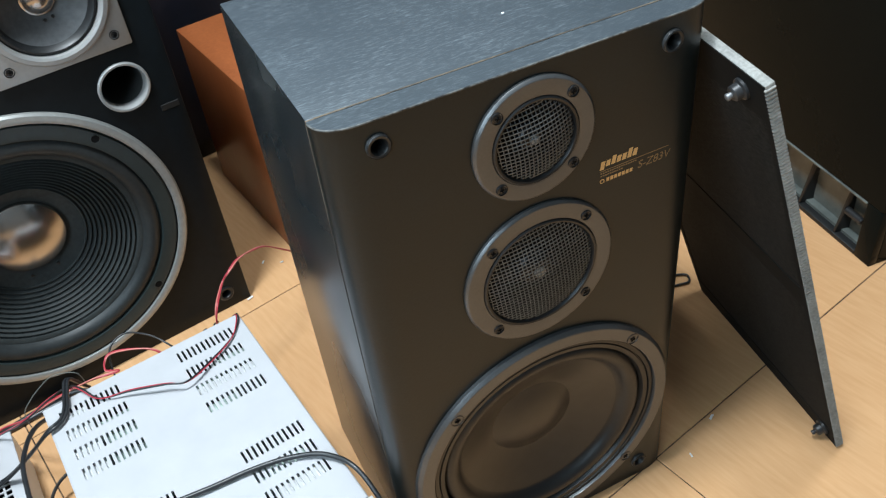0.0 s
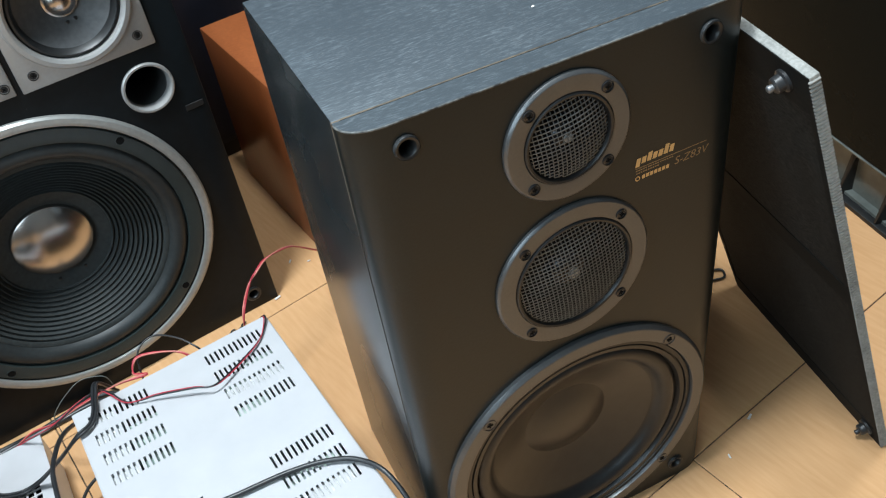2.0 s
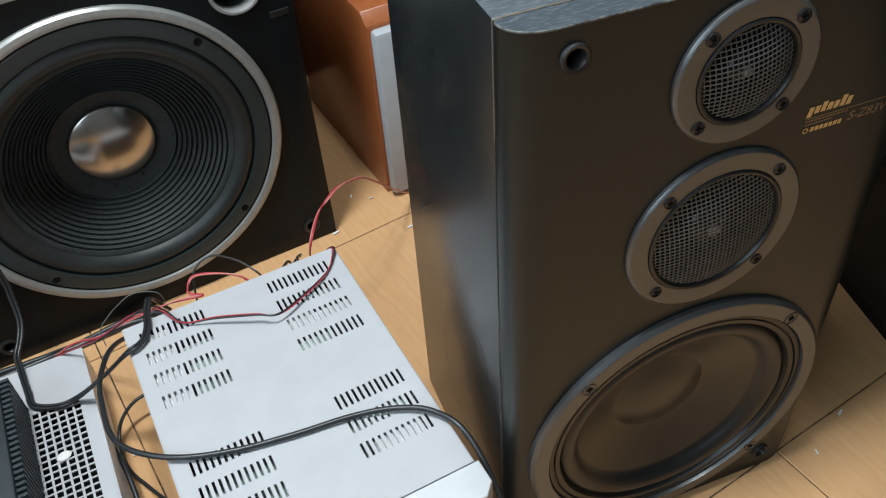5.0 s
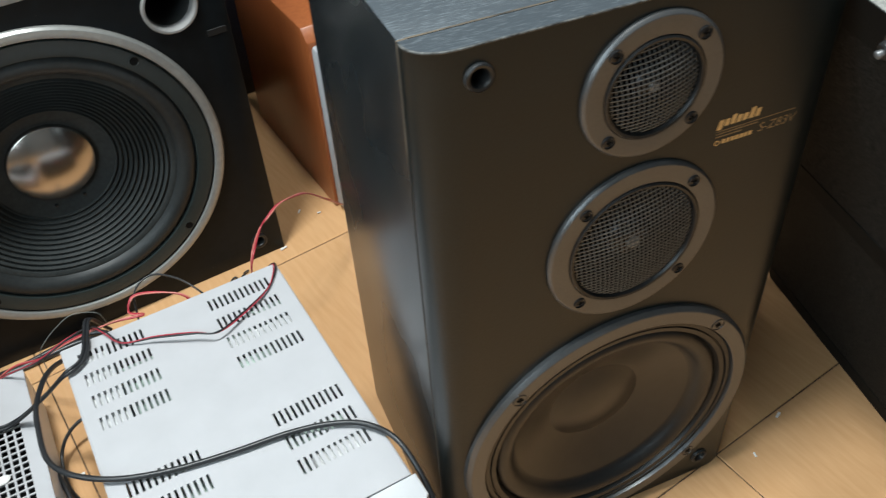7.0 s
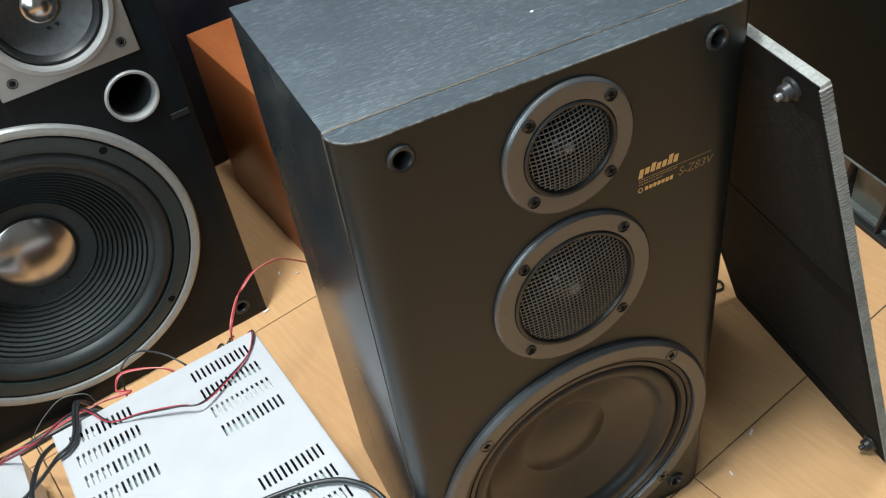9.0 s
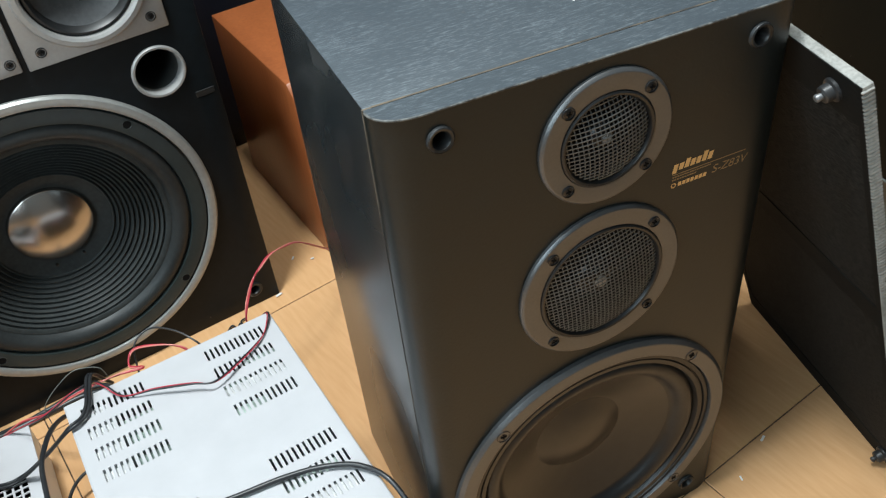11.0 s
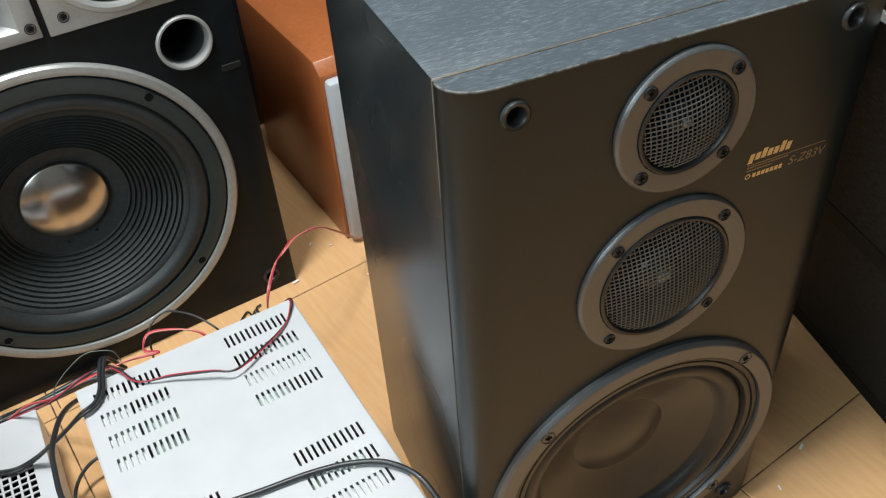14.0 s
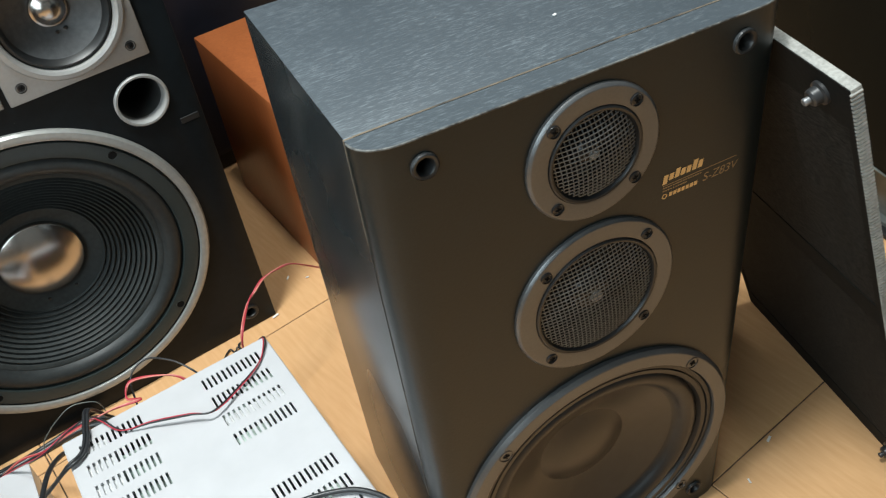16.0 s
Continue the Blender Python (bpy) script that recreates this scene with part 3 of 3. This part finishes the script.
part("cone", lathe([(0.424, 0.036), (0.40, 0.05), (0.15, 0.17)], 1.05, 4.32, 72), GREY_CONE, big, "grey paper cone")
part("dust_cap", lathe([(0.165, 0.165), (0.16, 0.13), (0.145, 0.125), (0.135, 0.12), (0.11, 0.085), (0.06, 0.06), (0, 0.05)], 1.05, 4.32, 48), CHROME, big, "small chrome dust cap")
for a in (-0.05, 0.32):
    part("wire_eyelet", lathe([(0.018, 0.13), (0.014, 0.115), (0, 0.112)], 1.05 + 0.215 * math.sin(a), 4.32 - 0.215 * math.cos(a), 12), SCREW, big)
for sx in (-1, 1):
    for sz in (-1, 1):
        screw(big, 1.05 + 0.5 * sx, 4.32 + 0.5 * sz, -0.035, 0.042, SCREW, sx + 0.3 * sz)
# horn tweeter on its plate
plate = box(-1.68, 0.352, -0.035, 0.004, 3.70, 4.45, 0.012)
cut = box(-1.52, 0.19, -0.3, 0.3, 3.80, 4.35)
part("horn_plate", carved(plate, cut), SILVER, big, "oblong silver horn plate")
horn = bmesh.new()
loops = []
for x0, x1, z0, z1, y in ((-1.52, 0.19, 3.80, 4.35, -0.034), (-1.50, 0.17, 3.82, 4.33, 0.0), (-1.0, -0.33, 3.97, 4.18, 0.42), (-0.80, -0.53, 3.99, 4.16, 0.8)):
    loops.append([horn.verts.new(p) for p in ((x0, y, z0), (x1, y, z0), (x1, y, z1), (x0, y, z1))])
for a, b in zip(loops, loops[1:]):
    for k in range(4):
        horn.faces.new((a[k], a[(k + 1) % 4], b[(k + 1) % 4], b[k]))
horn.faces.new(loops[-1])
part("horn", horn, SILVER, big, "silver flared horn", smooth=20)
for x in (-1.05, -0.67, -0.28):
    part("vane", box(x - 0.012, x + 0.012, 0.08, 0.5, 3.86, 4.29), SILVER, big)
for x in (-1.60, 0.275):
    for zz in (3.80, 4.345):
        screw(big, x, zz, -0.035, 0.042, SCREW, x + zz)

# ---- small wooden loudspeaker ----
wood = thing("bookshelf_loudspeaker", (-0.82, 5.03, 0), 8.6, "small orange wood-veneered loudspeaker with a silver-grey front", "loudspeaker")
shell = box(0, 1.55, 0.0, 2.42, 0, 2.40)
bmesh.ops.bevel(shell, geom=[e for e in shell.edges if all(v.co.y < 0.01 and v.co.z > 2.3 for v in e.verts)], offset=0.13, segments=1, affect="EDGES")
bmesh.ops.bevel(shell, geom=shell.edges[:], offset=0.012, segments=2, affect="EDGES", profile=0.5)
part("cabinet", shell, WOOD, wood, "glossy orange wood cabinet with a chamfered top edge")
part("front_panel", box(0.02, 1.53, -0.17, 0.002, 0.05, 2.25, 0.06, 2), CLOTH_GREY, wood, "silver-grey front panel with rounded edges")
for x in (0.15, 1.4):
    for yv in (0.15, 2.25):
        part("foot", lathe([(0.08, 0), (0.08, 0.01), (0, 0.01)], x, 0.01, 16), DARK, wood).location.y = yv * U

# ---- dark furniture at the edges ----
navy = thing("navy_cabinet", (-1.2, 8.02, 0), 12.3, "dark navy cabinet standing behind the loudspeakers", "cabinet")
part("body", box(-7.5, 3.2, 0.02, 1.9, 0.25, 9.2, 0.03), NAVY, navy)
part("plinth", box(-7.4, 3.1, 0.08, 1.8, 0.0, 0.25), DARK, navy)
for x in (-4.8, -2.1, 0.6):
    part("door", box(x - 1.28, x + 1.28, -0.04, 0.02, 0.35, 9.1, 0.02), NAVY, navy)

glass = thing("black_cabinet", (5.0, 1.01, 0.0), -5.5, "tall glossy black cabinet with a ribbed opening at its foot", "cabinet")
part("side_panel", box(0.0, 0.12, 0.0, 6.2, 0.80, 11.0, 0.02), GLOSS, glass, "glossy black panel")
part("front_panel", box(0.12, 4.6, 0.0, 0.12, 0.0, 11.0, 0.02), GLOSS, glass, "glossy black panel")
part("top_panel", box(0.12, 4.6, 0.12, 6.2, 10.88, 11.0), GLOSS, glass)
part("back_panel", box(0.12, 4.6, 6.08, 6.2, 0.0, 10.88), GLOSS, glass)
part("corner_post", box(0.0, 0.12, 0.0, 0.25, 0.0, 0.80, 0.01), GLOSS, glass)
part("bottom_rail", box(0.0, 0.12, 0.25, 6.2, 0.0, 0.06, 0.01), DARK, glass)
part("recess_back", box(0.20, 0.26, 0.13, 6.0, 0.0, 0.9), SMOKED, glass, "smoky grey plastic at the back of the opening")
part("recess_floor", box(0.10, 0.20, 0.13, 6.0, 0.02, 0.10), SMOKED, glass)
part("panel_lip", box(-0.012, 0.10, 0.25, 6.2, 0.775, 0.80, 0.006), SMOKED, glass, "thin light lip over the opening")
for k in range(9):
    yv = 0.62 + 0.66 * k
    rib = bmesh.new()
    v = [rib.verts.new(p) for p in ((0.02, yv, 0.07), (0.20, yv - 0.03, 0.07), (0.20, yv - 0.03, 0.78), (0.16, yv, 0.78), (0.02, yv + 0.03, 0.07), (0.20, yv, 0.07), (0.20, yv, 0.78), (0.16, yv + 0.03, 0.78))]
    for q in ((0, 1, 2, 3), (7, 6, 5, 4), (0, 4, 5, 1), (1, 5, 6, 2), (2, 6, 7, 3), (3, 7, 4, 0)):
        rib.faces.new([v[i] for i in q])
    rp = part("rib", rib, DARK, glass)
    if k == 0:
        part("rib_knob", lathe([(0.05, 0.0), (0.045, -0.24), (0.03, -0.26), (0, -0.26)], 0.11, 0.40, 16), PEG, rp).location.y = (yv - 0.02) * U


# ---- white components ----
def slotted_top(x0, x1, y0, y1, z, rows, slot_len, thick=0.03):
    """A sheet from x0..x1, y0..y1 with rows of slots; rows are (y of the slot's far end, [(slot x0, slot x1), ...])."""
    bm = bmesh.new()

    def quad(a, b, c, d):
        if b - a > 1e-5 and d - c > 1e-5:
            for h in (z, z - thick):
                bm.faces.new([bm.verts.new(p) for p in ((a, c, h), (b, c, h), (b, d, h), (a, d, h))])
    y = y1
    for far, slots in rows:
        quad(x0, x1, far, y)
        x = x0
        for a, b in slots:
            quad(x, a, far - slot_len, far)
            x = b
            ends = [(a, far), (b, far), (b, far - slot_len), (a, far - slot_len)]
            for k in range(4):
                p, q = ends[k], ends[(k + 1) % 4]
                bm.faces.new([bm.verts.new(v) for v in ((*p, z), (*q, z), (*q, z - thick), (*p, z - thick))])
        quad(x, x1, far - slot_len, far)
        y = far - slot_len
    quad(x0, x1, y0, y)
    bmesh.ops.remove_doubles(bm, verts=bm.verts, dist=1e-4)
    bmesh.ops.recalc_face_normals(bm, faces=bm.faces)
    return bm


def run(a, b, n, w):
    return [(a + (b - a - w) * k / (n - 1), a + (b - a - w) * k / (n - 1) + w) for k in range(n)]


ZA = 1.394
amp = thing("amplifier", (-1.912, 2.847, 0), 7.4, "white slim component with slotted steel cover, dusty, on the floor", "amplifier")
rows = [(-0.132 - 0.255 * k, run(-1.865, -1.312, 12, 0.021) + run(-0.710, -0.150, 12, 0.021)) for k in range(4)]
rows += [(-1.605 - 0.25 * k, run(-1.845, -1.285, 12, 0.021) + run(-0.675, -0.115, 12, 0.021)) for k in range(3)]
top = part("top_cover", slotted_top(-1.965, -0.015, -2.66, -0.01, ZA, rows, 0.140, 0.012), WHITE, amp, "white enamelled cover with ventilation slots", smooth=0)
for x0, x1 in ((-1.985, -1.955), (-0.03, 0.0)):
    edge = box(x0, x1, -2.66, 0.0, 0.16, ZA - 0.012)
    part("cover_side", edge, WHITE, amp)
for x in (-1.965, -0.015):
    bend = bmesh.new()
    sg = 1 if x > -1 else -1
    line = [(x - sg * 0.002, ZA)] + [(x + sg * 0.017 * math.sin(a), ZA - 0.017 * (1 - math.cos(a))) for a in (0.5, 1.0, 1.57)] + [(x + sg * 0.017, ZA - 0.05)]
    for (xa, za), (xb, zb) in zip(line, line[1:]):
        bend.faces.new([bend.verts.new(p) for p in ((xa, -2.66, za), (xa, -0.01, za), (xb, -0.01, zb), (xb, -2.66, zb))])
    bmesh.ops.remove_doubles(bend, verts=bend.verts, dist=1e-4)
    part("cover_bend", bend, WHITE, amp, smooth=80)
part("rear_panel", box(-1.96, -0.02, -0.03, -0.008, 0.16, ZA - 0.03), SMOKED, amp)
part("chassis", box(-1.95, -0.03, -2.65, -0.03, 0.14, 0.2), SMOKED, amp)
part("circuit_board", box(-1.85, -0.1, -2.5, -0.15, 0.85, 0.9), INNARDS, amp, "shaded circuit board under the slots")
part("heat_sink", box(-1.88, -1.63, -1.12, -0.14, 0.2, ZA - 0.055, 0.01), PALE, amp, "pale metal heat sink under the slots")
part("upright_board", box(-1.60, -1.27, -1.10, -0.42, 0.88, ZA - 0.07), INNARDS, amp)
for x0, x1, y0, y1, dz, mat in ((-0.44, -0.10, -0.56, -0.40, 0.06, INNARDS), (-0.70, -0.10, -0.815, -0.63, 0.05, PALE), (-0.58, -0.42, -0.79, -0.66, 0.03, PALE), (-0.70, -0.40, -1.06, -0.89, 0.055, INNARDS), (-0.56, -0.20, -2.0, -1.84, 0.06, INNARDS), (-0.56, -0.16, -2.25, -2.08, 0.05, PALE)):
    part("inner_component", box(x0, x1, y0, y1, 0.88, ZA - dz, 0.01, 1), mat, amp)
bez = prism([(-2.02, -3.02), (-0.22, -3.02), (-0.14, -2.95), (-0.06, -2.95), (0.03, -2.86), (0.03, -2.661), (-2.02, -2.661)], 0.14, ZA - 0.005)
bmesh.ops.bevel(bez, geom=[e for e in bez.edges if all(v.co.z > 1 for v in e.verts)], offset=0.014, segments=3, affect="EDGES", profile=0.5)
part("front_bezel", bez, WHITE_PL, amp, "smooth white plastic front with a stepped corner")
for x in (-1.75, -0.22):
    for yv in (-2.4, -0.3):
        ft = part("foot", box(x - 0.13, x + 0.13, yv - 0.13, yv + 0.13, 0, 0.15, 0.03), DARK, amp)

deck = thing("perforated_component", (-4.42, 3.29, 0), 6.5, "low white component with square-hole perforated lid", "hi-fi component")
holes = [(-0.60 - 0.072 * k, run(-1.05, -0.135, 13, 0.052)) for k in range(28)]
part("lid", slotted_top(-1.9, 0.0, -2.9, 0.0, 0.65, holes, 0.055, 0.012), WHITE, deck, "white lid with a field of square holes", smooth=0)
for a in ((-1.9, -1.87, -2.9, 0.0), (-0.03, 0.0, -2.9, 0.0), (-1.87, -0.03, -0.03, 0.0), (-1.87, -0.03, -2.9, -2.87)):
    part("side", box(*a, 0.06, 0.632), WHITE_PL, deck)
part("inside", box(-1.86, -0.04, -2.86, -0.04, 0.05, 0.25), HOLE_SHADE, deck)
for x in (-1.7, -0.2):
    for yv in (-2.7, -0.2):
        part("foot", box(x - 0.1, x + 0.1, yv - 0.1, yv + 0.1, 0, 0.07, 0.02), DARK, deck)

sink = thing("finned_grey_unit", (-4.95, 2.72, 0.652), 6.5, "dark grey finned metal unit lying on the white lid", "heat sink")
part("body", box(-1.3, -0.05, -2.3, 0.0, 0.0, 0.50, 0.03), GREY_PL, sink)
for k in range(38):
    part("fin", box(-0.05, 0.03, -0.05 - 0.06 * k, -0.02 - 0.06 * k, 0.02, 0.48, 0.006, 1), GREY_PL, sink)


# ---- cables ----
def cable(name, points, r, mat, label, category="cable", steps=10):
    ob = part(name, tube(smooth_line(points, steps), r, 10), mat, smooth=80)
    return tagged(ob, label, category)


cable("power_cable", [(-3.80, 2.95, 0.9), (-3.93, 2.74, 1.13), (-4.03, 2.46, 1.3), (-4.09, 2.07, 1.42), (-4.09, 1.80, 1.44), (-4.04, 1.44, 1.45), (-3.88, 1.22, 1.455), (-3.59, 1.05, 1.45), (-3.2, 0.96, 1.435), (-2.74, 0.92, 1.435), (-2.31, 0.91, 1.435), (-1.98, 0.85, 1.44), (-1.72, 0.71, 1.45), (-1.545, 0.44, 1.42), (-1.46, 0.0, 1.15), (-1.44, -0.4, 0.6), (-1.5, -0.9, 0.06), (-1.7, -1.5, 0.045)], 0.022, CABLE, "thick black power cable lying across the white component")


cable("floor_cable", [(-3.8, 2.78, 0.32), (-4.05, 2.75, 0.3), (-4.22, 2.66, 0.22), (-4.30, 2.50, 0.12), (-4.27, 2.2, 0.05), (-4.10, 1.9, 0.04), (-3.9, 1.6, 0.04)], 0.017, CABLE, "black cable running on the floor between the components")
cable("side_cable", [(-4.50, 2.62, 0.03), (-4.40, 2.55, 0.10), (-4.36, 2.40, 0.28), (-4.24, 2.0, 0.26), (-4.15, 1.4, 0.12), (-4.08, 0.8, 0.05)], 0.024, CABLE, "thick black cable along the low white component")


def twin(name, points, label, r=0.0085, mats=(RED, CABLE), thin=1.0, twist=0.13):
    """A red and a black strand lying side by side."""
    line = smooth_line(points, 10)
    base = thing(name, (0, 0, 0), 0, label, "speaker wire")
    for k, mat in enumerate(mats):
        moved = []
        for i, q in enumerate(line):
            along = (line[min(i + 1, len(line) - 1)] - line[max(i - 1, 0)]).normalized()
            side = along.cross(Vector((0, 0, 1)))
            side = side.normalized() if side.length > 0.1 else Vector((1, 0, 0))
            a = i * twist
            moved.append(q + (2 * k - 1) * r * (math.cos(a) * side + 0.5 * math.sin(a) * Vector((0, 0, 1))))
        part("red_strand" if mat is RED else "pale_strand" if mat is PINK else "black_strand", tube(moved, r * thin if k == 0 else r, 8), mat, base, smooth=80)
    return base


twin("speaker_wire", [(-2.3, 3.35, 0.5), (-2.02, 3.02, 1.15), (-1.93, 2.82, 1.41), (-1.96, 2.68, 1.425), (-2.07, 2.50, 1.425), (-2.32, 2.29, 1.45), (-2.58, 2.12, 1.49), (-2.77, 2.19, 1.50), (-3.09, 2.32, 1.47), (-3.36, 2.42, 1.425), (-3.50, 2.62, 1.435), (-3.62, 2.78, 1.38), (-3.84, 2.83, 1.28), (-4.15, 2.86, 1.1), (-4.5, 3.2, 0.74), (-5.0, 3.45, 0.4), (-5.6, 3.6, 0.05)], "thin red and black speaker wire lying over the white component", thin=0.7)
twin("speaker_wire", [(-0.20, 4.86, 0.03), (-0.48, 4.84, 0.05), (-0.66, 4.68, 0.20), (-0.92, 4.30, 0.64), (-1.14, 3.98, 1.04), (-1.36, 3.75, 1.36), (-1.55, 3.50, 1.56), (-1.70, 3.40, 1.60), (-1.83, 3.30, 1.57), (-1.94, 3.24, 1.50), (-2.08, 2.99, 1.44), (-2.135, 2.95, 1.25), (-2.15, 2.98, 0.9)], "thin red twin speaker wire rising from the floor", mats=(RED, PINK))

cable("thin_wire", [(-2.55, 2.87, 1.1), (-2.64, 2.95, 1.25), (-2.80, 3.13, 1.32), (-3.02, 3.28, 1.32), (-3.20, 3.18, 1.26), (-3.25, 3.0, 1.0)], 0.010, CABLE, "thin black wire loop behind the white component", "wire")
cable("thin_wire", [(-4.16, 3.05, 0.8), (-4.14, 3.05, 1.02), (-4.03, 3.05, 1.16), (-3.91, 3.05, 1.26), (-3.80, 3.05, 1.33), (-3.70, 3.05, 1.34), (-3.56, 3.05, 1.28), (-3.52, 3.05, 1.17), (-3.52, 3.05, 1.0)], 0.0045, SMOKED, "thin grey wire loop behind the white component", "wire")
twin("signal_cable", [(-3.50, 2.98, 1.1), (-3.60, 2.86, 1.40), (-3.64, 2.67, 1.43), (-3.66, 2.47, 1.44), (-3.72, 2.33, 1.44), (-3.86, 2.27, 1.42), (-4.12, 2.42, 1.1), (-4.45, 2.59, 0.75), (-4.65, 2.61, 0.69), (-4.86, 2.70, 0.69), (-4.91, 2.88, 0.69), (-4.97, 3.20, 0.70), (-4.99, 3.36, 0.72), (-4.94, 3.50, 0.78), (-4.90, 3.65, 0.88), (-4.90, 3.78, 1.08), (-4.90, 3.83, 1.26), (-4.96, 3.86, 1.8), (-5.25, 3.90, 2.6), (-6.0, 3.9, 3.1)], "black double cable looping over the perforated white lid", 0.016, (CABLE, CABLE), twist=0.0)
twin("red_wire", [(-2.70, 2.9, 1.15), (-2.80, 2.96, 1.26), (-3.01, 3.06, 1.29), (-3.22, 3.12, 1.27), (-3.29, 2.98, 1.22), (-3.17, 2.88, 1.24), (-3.40, 2.88, 1.26), (-3.62, 2.86, 1.26), (-3.9, 2.95, 1.12), (-4.2, 3.15, 0.85), (-4.5, 3.42, 0.6), (-4.8, 3.62, 0.3), (-5.2, 3.74, 0.06)], "red and pale red wire curling behind the white component", 0.008, (RED, PINK))
for name, off, rad, say in (("loudspeaker_lead", 0.0, 0.036, "black lead lying along the foot of the large loudspeaker"), ("loudspeaker_lead", 0.075, 0.030, "black lead lying along the foot of the large loudspeaker")):
    cable(name, [(x, y + off * (1 + 0.5 * math.sin(3 * x)), rad) for x, y in ((-6.2, 3.72), (-5.6, 3.79), (-5.18, 3.86), (-4.89, 3.91), (-4.59, 3.96), (-4.29, 4.02), (-4.0, 4.06), (-3.75, 3.98), (-3.6, 3.75), (-3.55, 3.45))], rad, CABLE, say)
cable("wire_end", [(2.2, 2.15, 0.03), (2.9, 2.10, 0.03), (3.06, 2.06, 0.03), (3.14, 2.0, 0.03), (3.09, 1.90, 0.03), (2.95, 1.92, 0.03), (2.6, 2.0, 0.03)], 0.014, CABLE, "thin black wire end curled on the floor", "wire")

cable("wire_end", [(-2.40, 4.15, 0.03), (-2.27, 4.31, 0.03), (-2.22, 4.24, 0.03), (-2.17, 4.29, 0.04), (-2.14, 4.24, 0.03), (-2.15, 4.33, 0.03), (-2.09, 4.36, 0.03)], 0.010, CABLE, "thin black wire end curled on the floor", "wire")

# ---- scraps on the floor ----
for x, yv, s, a in ((2.035, 0.206, 0.026, 30), (1.57, -0.06, 0.018, 80), (-0.78, 4.30, 0.025, 10), (-1.27, 5.13, 0.022, 60), (-1.62, 4.56, 0.03, 20), (-4.181, 2.352, 0.03, 15), (-1.05, 5.0, 0.016, 0)):
    bm = box(-s * 1.4, s * 1.4, -s * 0.45, s * 0.45, 0.0, 0.012, 0.003, 1)
    for v in bm.verts:
        v.co.z += 0.008 * abs(v.co.x) / s
    put(tagged(part("paper_scrap", bm, SCRAP), "tiny white paper scrap lying on the tiles", "scrap", "scraps on the floor"), x, yv, 0.002, 0, 0, a)

chip = lathe([(0, 0.0), (0.042, 0.0), (0.048, 0.012), (0.04, 0.022), (0, 0.026)], 0, 0, 20)
bmesh.ops.rotate(chip, verts=chip.verts, cent=(0, 0, 0), matrix=Matrix.Rotation(math.pi / 2, 3, "X"))
for v in chip.verts:
    v.co.x *= 1.35
put(tagged(part("paper_scrap", chip, SCRAP), "small round white paper scrap on the perforated lid", "scrap", "scraps on the floor"), -4.638, 2.057, 0.652, 0, 0, 20)

bit = box(-0.011, 0.011, -0.008, 0.008, 0.0, 0.008, 0.003, 1)
put(tagged(part("dust_speck", bit, SCRAP), "tiny white speck on the black loudspeaker top", "speck"), 0.17, 0.70, 4.861, 0, 0, 25)

# ---- floor tiles ----
J = 0.0065
shared = {}
for i in range(-3, 2):
    for k in range(-4, 3):
        r0, s0 = 1.255 + i * T, -0.176 + k * T
        r1, s1 = r0 + T, min(s0 + T, S1)
        key = round(s1 - s0, 3)
        if key not in shared:
            ob = part("tile", box(0, T - 2 * J, 0, s1 - s0 - 2 * J, -0.03, 0.0, 0.006, 1), TILE, floor)
            shared[key] = ob.data
        else:
            ob = new("tile", shared[key])
            ob.parent = floor
        ob.matrix_basis = pose((r0 + J) * U, (s0 + J) * U, 0)
